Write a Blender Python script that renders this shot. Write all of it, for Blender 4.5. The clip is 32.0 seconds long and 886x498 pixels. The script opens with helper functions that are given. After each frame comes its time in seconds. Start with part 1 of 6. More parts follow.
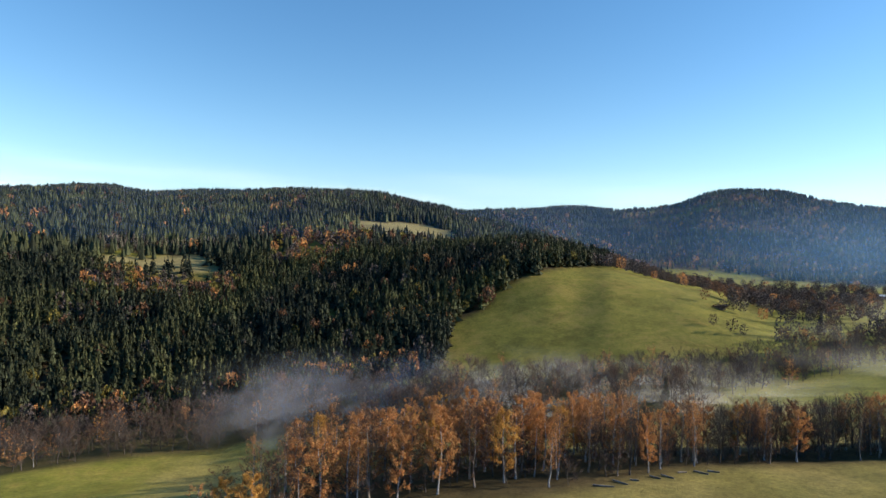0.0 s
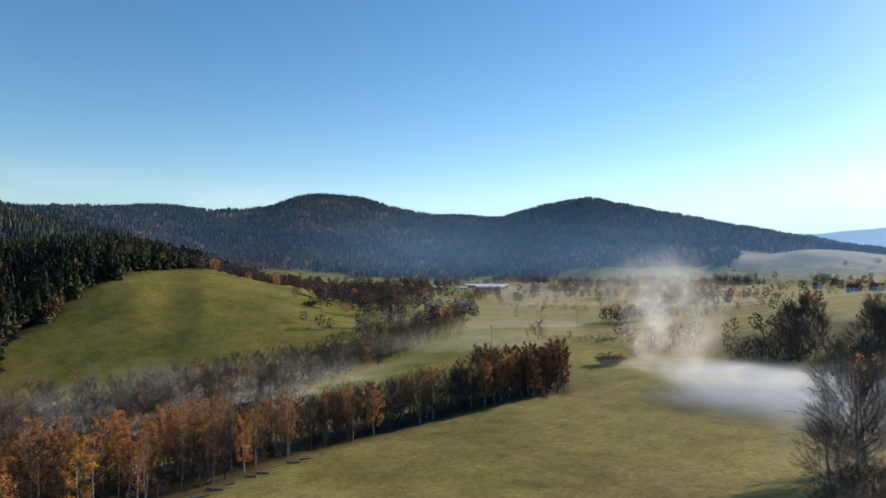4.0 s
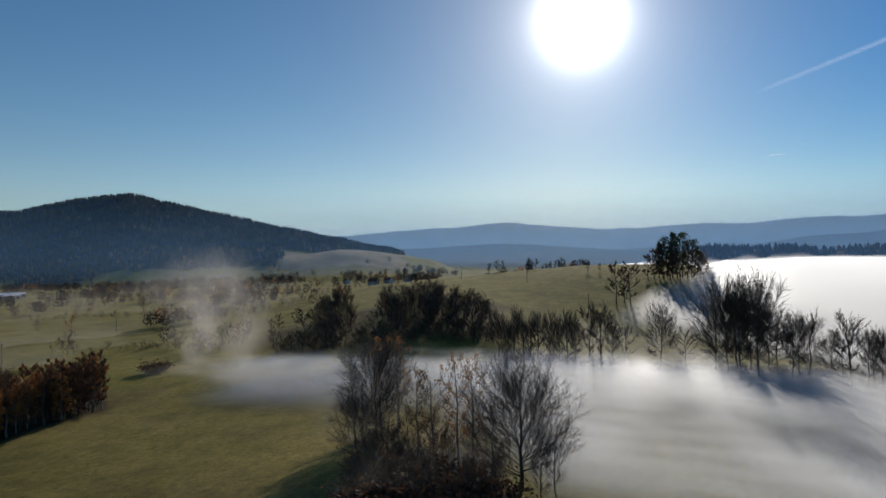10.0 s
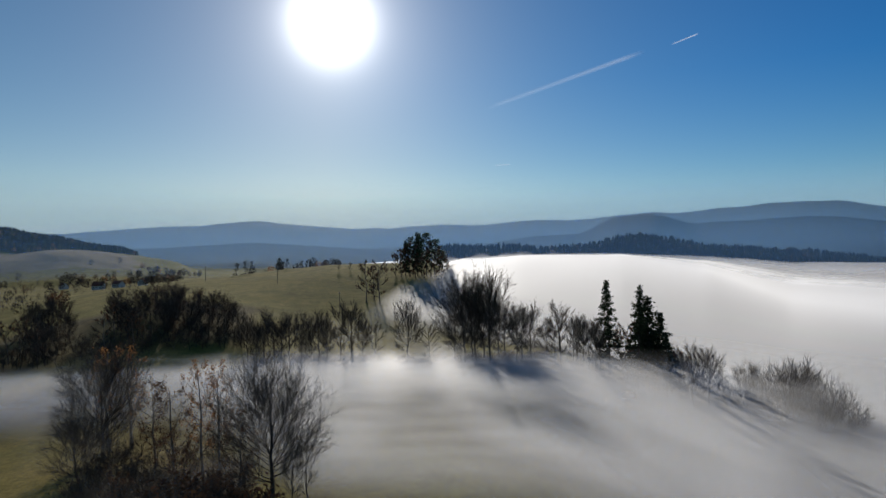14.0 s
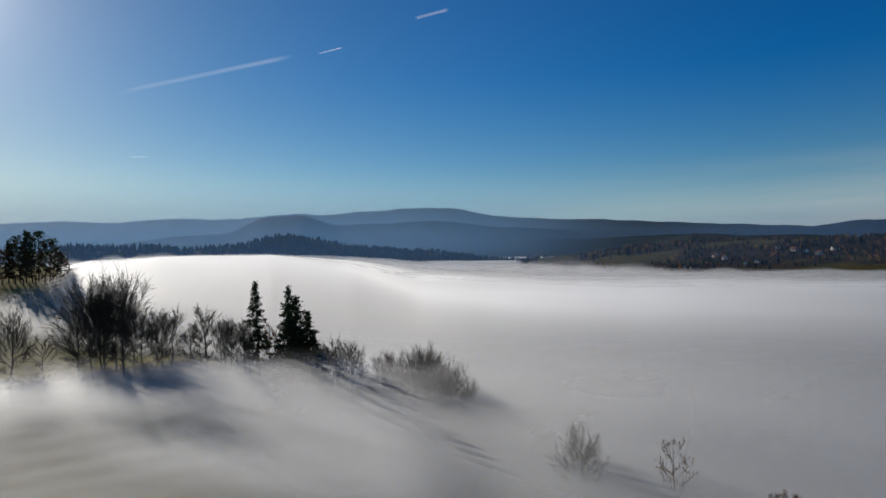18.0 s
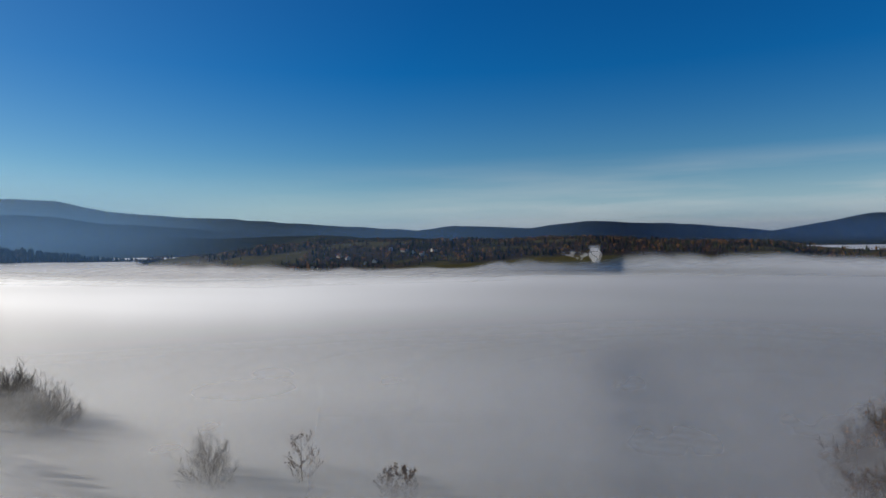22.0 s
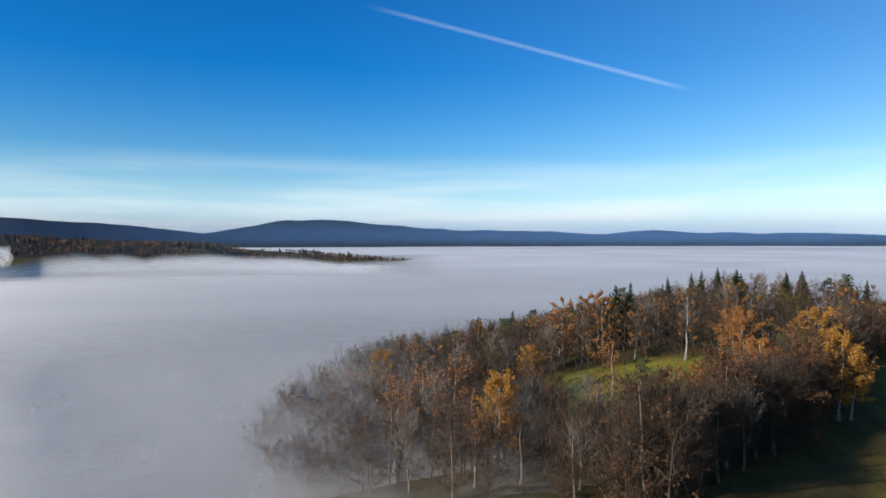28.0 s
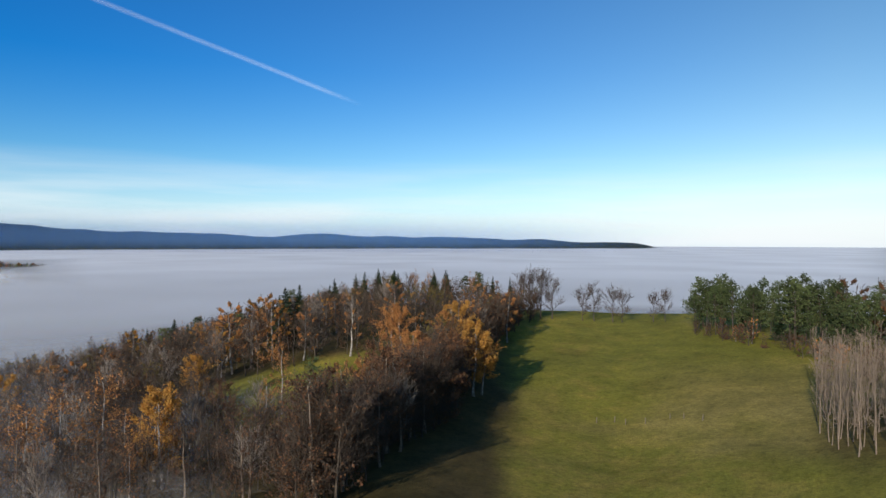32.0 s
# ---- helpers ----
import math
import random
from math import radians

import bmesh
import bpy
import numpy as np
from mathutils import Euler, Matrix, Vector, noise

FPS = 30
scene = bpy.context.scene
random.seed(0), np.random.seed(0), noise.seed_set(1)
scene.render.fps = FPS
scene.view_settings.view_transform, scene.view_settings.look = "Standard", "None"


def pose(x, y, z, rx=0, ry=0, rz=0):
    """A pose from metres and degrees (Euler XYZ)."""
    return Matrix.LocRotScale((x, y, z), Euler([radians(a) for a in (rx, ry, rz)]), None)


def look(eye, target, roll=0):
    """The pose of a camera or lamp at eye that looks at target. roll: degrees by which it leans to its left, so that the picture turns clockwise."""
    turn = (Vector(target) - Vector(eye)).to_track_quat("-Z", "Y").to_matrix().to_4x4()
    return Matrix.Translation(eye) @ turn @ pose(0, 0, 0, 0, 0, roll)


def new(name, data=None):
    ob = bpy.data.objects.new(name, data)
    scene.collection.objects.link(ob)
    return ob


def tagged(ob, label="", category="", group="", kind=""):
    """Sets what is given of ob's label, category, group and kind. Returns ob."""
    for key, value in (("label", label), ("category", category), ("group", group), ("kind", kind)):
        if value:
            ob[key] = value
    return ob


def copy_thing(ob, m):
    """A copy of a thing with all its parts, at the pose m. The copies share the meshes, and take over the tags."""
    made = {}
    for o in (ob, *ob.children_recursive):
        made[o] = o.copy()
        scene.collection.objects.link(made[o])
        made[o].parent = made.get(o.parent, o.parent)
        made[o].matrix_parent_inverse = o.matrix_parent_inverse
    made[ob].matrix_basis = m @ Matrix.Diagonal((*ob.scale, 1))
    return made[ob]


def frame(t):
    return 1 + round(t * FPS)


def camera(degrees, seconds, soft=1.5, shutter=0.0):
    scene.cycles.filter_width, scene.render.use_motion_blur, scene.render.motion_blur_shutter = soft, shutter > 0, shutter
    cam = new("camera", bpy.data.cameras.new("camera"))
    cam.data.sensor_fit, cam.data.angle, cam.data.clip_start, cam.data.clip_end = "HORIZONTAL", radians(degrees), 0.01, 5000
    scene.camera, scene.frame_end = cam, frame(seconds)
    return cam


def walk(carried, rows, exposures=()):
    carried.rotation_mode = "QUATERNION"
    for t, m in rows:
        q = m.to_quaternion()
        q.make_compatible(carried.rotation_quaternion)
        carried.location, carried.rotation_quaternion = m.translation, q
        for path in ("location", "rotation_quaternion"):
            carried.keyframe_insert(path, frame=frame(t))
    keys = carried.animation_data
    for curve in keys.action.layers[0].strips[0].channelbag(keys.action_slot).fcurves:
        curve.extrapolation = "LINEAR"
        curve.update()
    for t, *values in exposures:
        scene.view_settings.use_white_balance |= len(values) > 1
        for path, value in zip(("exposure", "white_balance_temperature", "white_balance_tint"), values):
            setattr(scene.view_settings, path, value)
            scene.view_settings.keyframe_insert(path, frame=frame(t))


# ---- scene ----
# camera: a drone that hovers and turns on the spot
cam = camera(70.58, 32.0)
EYE = 100.0
TURN = [
    (0, -0.01, 0.51, -1.19), (0.5, -4.42, 0.6, -1.07), (1, -8.81, 0.71, -0.97), (1.5, -12.81, 0.8, -0.82), (2, -17.67, 0.87, -0.76),
    (2.5, -21.96, 0.93, -0.67), (3, -26.82, 1, -0.42), (3.5, -31.42, 1.04, -0.3), (4, -35.94, 1.06, -0.22), (4.5, -39.94, 1.08, -0.13),
    (6.5, -56.58, 1.1, 0.28), (7, -59.43, 1.11, 0.31), (7.5, -62.2, 1.09, 0.45), (8, -64.92, 1.06, 0.51), (8.5, -67.33, 1.05, 0.55),
    (9, -70.05, 1.02, 0.61), (9.5, -72.81, 0.97, 0.63), (10, -75.58, 0.95, 0.7), (10.5, -78.01, 0.9, 0.76), (11, -80.86, 0.87, 0.8),
    (11.5, -83.42, 0.83, 0.85), (12, -86.73, 0.77, 0.88), (12.5, -89.37, 0.72, 0.9), (13, -92.39, 0.68, 1.03), (13.5, -95.07, 0.62, 1.06),
    (15.5, -109.15, 0.35, 1.19), (16, -113.21, 0.25, 1.22), (16.5, -117.34, 0.15, 1.29), (17, -121.42, 0.08, 1.31), (17.5, -125.17, 0.02, 1.34),
    (18, -129.38, -0.04, 1.31), (18.5, -133.65, -0.11, 1.34), (19, -137.88, -0.18, 1.31), (19.5, -141.67, -0.26, 1.31), (20, -145.87, -0.34, 1.23),
    (20.5, -150.08, -0.4, 1.05), (21, -154.37, -0.48, 1.04), (21.5, -158.09, -0.54, 0.93), (22, -162.28, -0.61, 0.87), (22.5, -165.99, -0.65, 0.83),
    (23, -170.29, -0.69, 0.81), (23.5, -174.48, -0.73, 0.72), (24, -178.63, -0.77, 0.81), (24.5, -182.37, -0.79, 0.8), (25, -186.54, -0.79, 0.69),
    (25.5, -190.67, -0.81, 0.58), (27.5, -206.84, -0.79, 0.13), (28, -211, -0.81, -0.02), (28.5, -214.54, -0.75, 0.03), (29, -218.45, -0.7, 0.07),
    (29.5, -222.28, -0.66, 0.02), (30, -226.11, -0.63, -0.04), (30.5, -229.47, -0.6, -0.13), (31, -233.32, -0.57, -0.11), (31.5, -237.12, -0.53, -0.14),
    (32, -240.59, -0.5, -0.2),
]
EXPOSURES = [(0, 0.7), (3, 0.48), (4.5, 0.15), (7, -0.53), (9, -0.82), (13, -1.05), (16, -1.12), (20, -1.1), (23, -0.69), (25, -0.35), (28, -0.02), (32, -0.1)]
walk(cam, [(t, pose(0, 0, EYE, 90 + p, r, y)) for t, y, p, r in TURN], EXPOSURES)

# ---- light: low autumn sun and a clear sky ----
SUN_AZ, SUN_EL = radians(88.3), radians(20.4)
SUN_WAY = Vector((math.sin(SUN_AZ) * math.cos(SUN_EL), math.cos(SUN_AZ) * math.cos(SUN_EL), math.sin(SUN_EL)))
world = bpy.data.worlds.new("sky")
scene.world = world
world.use_nodes = True
wt = world.node_tree
wt.nodes.clear()
w_out = wt.nodes.new("ShaderNodeOutputWorld")
w_bg = wt.nodes.new("ShaderNodeBackground")
w_sky = wt.nodes.new("ShaderNodeTexSky")
w_sky.sky_type = "NISHITA"
w_sky.sun_disc = False
w_sky.sun_elevation = SUN_EL
w_sky.sun_rotation = SUN_AZ
w_sky.altitude = 600
w_sky.air_density = 1.0
w_sky.dust_density = 0.15
w_sky.ozone_density = 1.5
w_bg.inputs["Strength"].default_value = 0.13
w_pos = wt.nodes.new("ShaderNodeTexCoord")


def wnode(kind, op=None, **values):
    n = wt.nodes.new(kind)
    if op:
        n.operation = op
    for k, v in values.items():
        n.inputs[int(k[1:])].default_value = v
    return n


# bright glare of the sun in the thin haze
w_dot = wnode("ShaderNodeVectorMath", "DOT_PRODUCT")
w_dot.inputs[1].default_value = SUN_WAY
wt.links.new(w_pos.outputs["Generated"], w_dot.inputs[0])
w_clip = wnode("ShaderNodeMath", "MAXIMUM", i1=0.0)
wt.links.new(w_dot.outputs["Value"], w_clip.inputs[0])
glow = None
for power, gain in ((900.0, 40.0), (200.0, 6.0), (50.0, 1.8), (14.0, 0.25)):
    a = wnode("ShaderNodeMath", "POWER", i1=power)
    wt.links.new(w_clip.outputs[0], a.inputs[0])
    b = wnode("ShaderNodeMath", "MULTIPLY", i1=gain)
    wt.links.new(a.outputs[0], b.inputs[0])
    if glow is None:
        glow = b
    else:
        c = wnode("ShaderNodeMath", "ADD")
        wt.links.new(glow.outputs[0], c.inputs[0])
        wt.links.new(b.outputs[0], c.inputs[1])
        glow = c
w_tint = wnode("ShaderNodeVectorMath", "SCALE")
w_tint.inputs[0].default_value = (1.0, 0.97, 0.95)
wt.links.new(glow.outputs[0], w_tint.inputs["Scale"])
# thin cirrus low over the horizon, away from the sun
w_map = wnode("ShaderNodeMapping")
w_map.inputs["Scale"].default_value = (2.2, 2.2, 26.0)
wt.links.new(w_pos.outputs["Generated"], w_map.inputs["Vector"])
w_noise = wnode("ShaderNodeTexNoise")
w_noise.inputs["Scale"].default_value = 1.3
w_noise.inputs["Detail"].default_value = 5.0
wt.links.new(w_map.outputs[0], w_noise.inputs["Vector"])
w_sep = wnode("ShaderNodeSeparateXYZ")
wt.links.new(w_pos.outputs["Generated"], w_sep.inputs[0])
w_band = wnode("ShaderNodeMapRange")
for i, v in enumerate((0.0, 0.135, 1.0, 0.0)):
    w_band.inputs[1 + i].default_value = v
wt.links.new(w_sep.outputs["Z"], w_band.inputs[0])
w_far = wnode("ShaderNodeMapRange")
for i, v in enumerate((0.72, -0.1, 0.0, 1.0)):
    w_far.inputs[1 + i].default_value = v
wt.links.new(w_sep.outputs["X"], w_far.inputs[0])
w_n2 = wnode("ShaderNodeMapRange")
for i, v in enumerate((0.38, 0.64, 0.12, 1.0)):
    w_n2.inputs[1 + i].default_value = v
wt.links.new(w_noise.outputs[0], w_n2.inputs[0])
w_m1 = wnode("ShaderNodeMath", "MULTIPLY")
wt.links.new(w_band.outputs[0], w_m1.inputs[0])
wt.links.new(w_far.outputs[0], w_m1.inputs[1])
w_m2 = wnode("ShaderNodeMath", "MULTIPLY")
wt.links.new(w_m1.outputs[0], w_m2.inputs[0])
wt.links.new(w_n2.outputs[0], w_m2.inputs[1])
w_m3 = wnode("ShaderNodeMath", "MULTIPLY", i1=0.9)
wt.links.new(w_m2.outputs[0], w_m3.inputs[0])
w_mix = wnode("ShaderNodeMixRGB")
w_mix.inputs[2].default_value = (7.6, 8.0, 8.2, 1)
wt.links.new(w_m3.outputs[0], w_mix.inputs[0])
w_hue = wnode("ShaderNodeHueSaturation")
w_hue.inputs["Saturation"].default_value = 1.28
wt.links.new(w_sky.outputs[0], w_hue.inputs["Color"])
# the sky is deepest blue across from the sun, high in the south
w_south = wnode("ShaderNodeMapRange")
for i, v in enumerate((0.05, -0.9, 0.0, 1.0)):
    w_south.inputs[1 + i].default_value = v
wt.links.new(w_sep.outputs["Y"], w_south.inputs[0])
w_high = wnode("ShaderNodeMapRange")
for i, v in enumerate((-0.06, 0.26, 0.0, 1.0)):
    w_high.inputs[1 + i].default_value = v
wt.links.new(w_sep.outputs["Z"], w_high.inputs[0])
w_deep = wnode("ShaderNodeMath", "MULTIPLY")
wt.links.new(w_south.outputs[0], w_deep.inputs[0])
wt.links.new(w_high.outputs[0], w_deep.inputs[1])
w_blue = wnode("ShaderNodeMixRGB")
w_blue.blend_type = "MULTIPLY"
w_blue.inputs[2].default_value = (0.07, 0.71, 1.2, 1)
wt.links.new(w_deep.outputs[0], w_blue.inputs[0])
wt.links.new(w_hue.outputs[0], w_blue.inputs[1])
# pale blue haze low over the horizon
w_side = wnode("ShaderNodeMapRange")
for i, v in enumerate((0.9, 0.0, 0.0, 1.0)):
    w_side.inputs[1 + i].default_value = v
wt.links.new(w_sep.outputs["Y"], w_side.inputs[0])
w_pale = wnode("ShaderNodeMixRGB")
w_pale.inputs[1].default_value = (2.6, 4.2, 5.4, 1)
w_pale.inputs[2].default_value = (4.7, 6.5, 9.4, 1)
wt.links.new(w_side.outputs[0], w_pale.inputs[0])
w_low = wnode("ShaderNodeMapRange")
w_low.interpolation_type = "SMOOTHSTEP"
for i, v in enumerate((-0.05, 0.13, 0.85, 0.0)):
    w_low.inputs[1 + i].default_value = v
wt.links.new(w_sep.outputs["Z"], w_low.inputs[0])
w_hor = wnode("ShaderNodeMixRGB")
wt.links.new(w_low.outputs[0], w_hor.inputs[0])
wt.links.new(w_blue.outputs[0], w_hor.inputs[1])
wt.links.new(w_pale.outputs[0], w_hor.inputs[2])
wt.links.new(w_hor.outputs[0], w_mix.inputs[1])
w_add = wnode("ShaderNodeVectorMath", "ADD")
wt.links.new(w_mix.outputs[0], w_add.inputs[0])
wt.links.new(w_tint.outputs[0], w_add.inputs[1])
wt.links.new(w_add.outputs[0], w_bg.inputs["Color"])
wt.links.new(w_bg.outputs[0], w_out.inputs["Surface"])

sun = new("sun", bpy.data.lights.new("sun", "SUN"))
sun.data.energy = 5.0
sun.data.angle = radians(0.53)
sun.data.color = (1.0, 0.90, 0.76)
sun.matrix_world = look(SUN_WAY * 100, (0, 0, 0))
scene.cycles.transparent_max_bounces = 32

# ---- materials ----


def material(name):
    m = bpy.data.materials.new(name)
    m.use_nodes = True
    t = m.node_tree
    t.nodes.clear()
    out = t.nodes.new("ShaderNodeOutputMaterial")
    return m, t, out


def tex_noise(t, scale, detail=4.0, rough=0.55):
    co = t.nodes.new("ShaderNodeTexCoord")
    n = t.nodes.new("ShaderNodeTexNoise")
    n.inputs["Scale"].default_value = scale
    n.inputs["Detail"].default_value = detail
    n.inputs["Roughness"].default_value = rough
    t.links.new(co.outputs["Object"], n.inputs["Vector"])
    return n.outputs[0]


def ramp(t, value, stops):
    r = t.nodes.new("ShaderNodeValToRGB")
    els = r.color_ramp.elements
    while len(els) < len(stops):
        els.new(0.5)
    for e, (p, c) in zip(els, stops):
        e.position, e.color = p, (*c, 1)
    t.links.new(value, r.inputs[0])
    return r.outputs[0]


def mixed(t, fac, a, b, mode="MIX"):
    n = t.nodes.new("ShaderNodeMixRGB")
    n.blend_type = mode
    for i, v in enumerate((fac, a, b)):
        if isinstance(v, bpy.types.NodeSocket):
            t.links.new(v, n.inputs[i])
        elif i == 0:
            n.inputs[i].default_value = v
        else:
            n.inputs[i].default_value = (*v, 1)
    return n.outputs[0]


def math_node(t, op, a, b=0.0):
    n = t.nodes.new("ShaderNodeMath")
    n.operation = op
    for i, v in enumerate((a, b)):
        if isinstance(v, bpy.types.NodeSocket):
            t.links.new(v, n.inputs[i])
        else:
            n.inputs[i].default_value = v
    return n.outputs[0]


def attribute(t, name):
    n = t.nodes.new("ShaderNodeAttribute")
    n.attribute_name = name
    return n


def surface(t, out, colour, rough=0.9, bump=None, strength=0.3, distance=0.1, spec=0.2):
    b = t.nodes.new("ShaderNodeBsdfPrincipled")
    if isinstance(colour, bpy.types.NodeSocket):
        t.links.new(colour, b.inputs["Base Color"])
    else:
        b.inputs["Base Color"].default_value = (*colour, 1)
    b.inputs["Roughness"].default_value = rough
    b.inputs["Specular IOR Level"].default_value = spec
    if bump is not None:
        n = t.nodes.new("ShaderNodeBump")
        n.inputs["Strength"].default_value = strength
        n.inputs["Distance"].default_value = distance
        t.links.new(bump, n.inputs["Height"])
        t.links.new(n.outputs[0], b.inputs["Normal"])
    t.links.new(b.outputs[0], out.inputs["Surface"])
    return b


def simple(name, low, high, scale=3.0, rough=0.85, bump=0.3, distance=0.05, island=0.0, spec=0.2, leafy=0.0, per_object=0.0, stands=0.0):
    """Two colours mixed by noise; island or per_object adds variation from piece to piece; leafy lets light through."""
    m, t, out = material(name)
    n = tex_noise(t, scale, 5.0)
    c = ramp(t, n, [(0.3, low), (0.7, high)])
    if island or per_object:
        if island:
            v = t.nodes.new("ShaderNodeNewGeometry").outputs["Random Per Island"]
        else:
            v = t.nodes.new("ShaderNodeObjectInfo").outputs["Random"]
        k = island or per_object
        f = math_node(t, "ADD", math_node(t, "MULTIPLY", v, 2 * k), 1 - k)
        h = t.nodes.new("ShaderNodeHueSaturation")
        t.links.new(c, h.inputs["Color"])
        t.links.new(f, h.inputs["Value"])
        hue = math_node(t, "ADD", math_node(t, "MULTIPLY", math_node(t, "FRACT", math_node(t, "MULTIPLY", v, 7.3)), 0.05 * k), 0.5 - 0.025 * k)
        t.links.new(hue, h.inputs["Hue"])
        c = h.outputs[0]
    if stands:
        c = mixed(t, 1.0, c, ramp(t, tex_noise(t, stands, 3.0, 0.6), [(0.38, (0.5, 0.56, 0.72)), (0.5, (1.0, 1.0, 0.9)), (0.62, (1.75, 1.6, 1.1))]), "MULTIPLY")
    b = surface(t, out, c, rough, n if bump else None, bump, distance, spec)
    if leafy:
        tr = t.nodes.new("ShaderNodeBsdfTranslucent")
        t.links.new(c, tr.inputs["Color"])
        mx = t.nodes.new("ShaderNodeMixShader")
        mx.inputs[0].default_value = leafy
        t.links.new(b.outputs[0], mx.inputs[1])
        t.links.new(tr.outputs[0], mx.inputs[2])
        t.links.new(mx.outputs[0], out.inputs["Surface"])
    return m


M_SPRUCE = simple("spruce_needles", (0.016, 0.021, 0.012), (0.055, 0.060, 0.029), 0.25, island=0.5, bump=0.0, leafy=0.12, stands=0.011)
M_SPRUCE_NEAR = simple("spruce_needles_near", (0.012, 0.022, 0.010), (0.04, 0.06, 0.022), 1.2, per_object=0.3, bump=0.0, leafy=0.15)
M_PINE = simple("pine_needles", (0.04, 0.06, 0.022), (0.10, 0.125, 0.045), 1.0, per_object=0.35, bump=0.0, leafy=0.15)
M_LARCH = simple("yellow_green_needles", (0.10, 0.085, 0.02), (0.22, 0.17, 0.035), 0.8, island=0.4, bump=0.0, leafy=0.3)
M_ORANGE = simple("orange_leaves", (0.340, 0.150, 0.052), (0.610, 0.295, 0.100), 0.7, island=0.35, bump=0.0, leafy=0.35)
M_GOLD = simple("golden_leaves", (0.370, 0.185, 0.042), (0.660, 0.355, 0.085), 0.7, island=0.3, bump=0.0, leafy=0.35)
M_RUST = simple("rust_leaves", (0.095, 0.048, 0.026), (0.20, 0.10, 0.05), 0.7, island=0.4, bump=0.0, leafy=0.3)
M_GREYTWIG = simple("grey_twigs", (0.045, 0.036, 0.030), (0.115, 0.088, 0.072), 0.5, island=0.3, bump=0.0)
M_BARK = simple("dark_bark", (0.035, 0.028, 0.022), (0.11, 0.09, 0.07), 3.0, bump=0.5)
M_BIRCH = simple("birch_bark", (0.12, 0.10, 0.085), (0.45, 0.42, 0.38), 2.0, bump=0.3)
M_BROWNTWIG = simple("brown_twig_canopy", (0.034, 0.024, 0.018), (0.095, 0.064, 0.044), 0.35, island=0.35, bump=0.0)
M_PALEBARK = simple("pale_grey_bark", (0.14, 0.105, 0.08), (0.28, 0.22, 0.165), 2.0, bump=0.3)
M_PALETWIG = simple("pale_grey_twigs", (0.17, 0.14, 0.115), (0.33, 0.28, 0.235), 1.5, bump=0.0)
M_TWIG = simple("brown_twigs", (0.045, 0.034, 0.027), (0.10, 0.078, 0.06), 2.0, bump=0.0)

# ground: meadow grass, dry grass and forest litter, by what grows there and one hill's shade
M_GROUND, gt, g_out = material("meadow_and_woodland_ground")
cover = attribute(gt, "cover")
g_sep = gt.nodes.new("ShaderNodeSeparateColor")
gt.links.new(cover.outputs["Color"], g_sep.inputs[0])
g_big = tex_noise(gt, 0.018, 6.0, 0.6)
g_mid = tex_noise(gt, 0.16, 6.0, 0.65)
g_fine = tex_noise(gt, 2.2, 4.0, 0.7)
g_mix = math_node(gt, "ADD", math_node(gt, "MULTIPLY", g_big, 0.5), math_node(gt, "MULTIPLY", g_mid, 0.5))
green = ramp(gt, g_mix, [(0.36, (0.156, 0.154, 0.025)), (0.50, (0.222, 0.208, 0.033)), (0.62, (0.304, 0.241, 0.053))])
dry = ramp(gt, g_mix, [(0.36, (0.189, 0.149, 0.047)), (0.50, (0.270, 0.209, 0.068)), (0.62, (0.338, 0.277, 0.088))])
litter = ramp(gt, g_mix, [(0.35, (0.030, 0.022, 0.014)), (0.65, (0.085, 0.058, 0.030))])
stubble = ramp(gt, g_mix, [(0.35, (0.26, 0.20, 0.11)), (0.65, (0.36, 0.29, 0.17))])
g_col = mixed(gt, g_sep.outputs[1], green, dry)
g_col = mixed(gt, g_sep.outputs[2], g_col, stubble)
g_col = mixed(gt, g_sep.outputs[0], g_col, litter)
g_patch = tex_noise(gt, 0.05, 5.0, 0.7)
g_col = mixed(gt, 0.6, g_col, ramp(gt, g_patch, [(0.35, (0.62, 0.60, 0.55)), (0.5, (1.0, 1.0, 1.0)), (0.7, (1.2, 1.15, 1.0))]), "MULTIPLY")
canopy = ramp(gt, tex_noise(gt, 0.045, 6.0, 0.7), [(0.38, (0.010, 0.015, 0.010)), (0.5, (0.028, 0.036, 0.018)), (0.66, (0.065, 0.055, 0.026))])
g_col = mixed(gt, cover.outputs["Alpha"], g_col, canopy)
g_tuft = tex_noise(gt, 0.75, 6.0, 0.75)
g_col = mixed(gt, 0.7, g_col, ramp(gt, g_tuft, [(0.32, (0.55, 0.52, 0.45)), (0.5, (1.0, 1.0, 1.0)), (0.68, (1.35, 1.3, 1.15))]), "MULTIPLY")
g_col = mixed(gt, 0.55, g_col, ramp(gt, g_fine, [(0.3, (0.45, 0.45, 0.45)), (0.7, (1.25, 1.22, 1.15))]), "MULTIPLY")
surface(gt, g_out, g_col, 0.95, g_fine, 0.6, 0.25, 0.1)

# fog: thin sheets whose brightness is set by normals fixed towards the sun, whichever way they face, and by lobes that
# brighten them onwards, away from the sun
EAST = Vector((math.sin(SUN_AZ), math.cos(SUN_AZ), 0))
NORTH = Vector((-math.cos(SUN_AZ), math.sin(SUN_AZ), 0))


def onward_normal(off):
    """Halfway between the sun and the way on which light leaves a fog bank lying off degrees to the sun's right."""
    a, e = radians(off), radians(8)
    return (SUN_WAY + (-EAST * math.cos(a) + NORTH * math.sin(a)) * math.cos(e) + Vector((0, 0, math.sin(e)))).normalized()


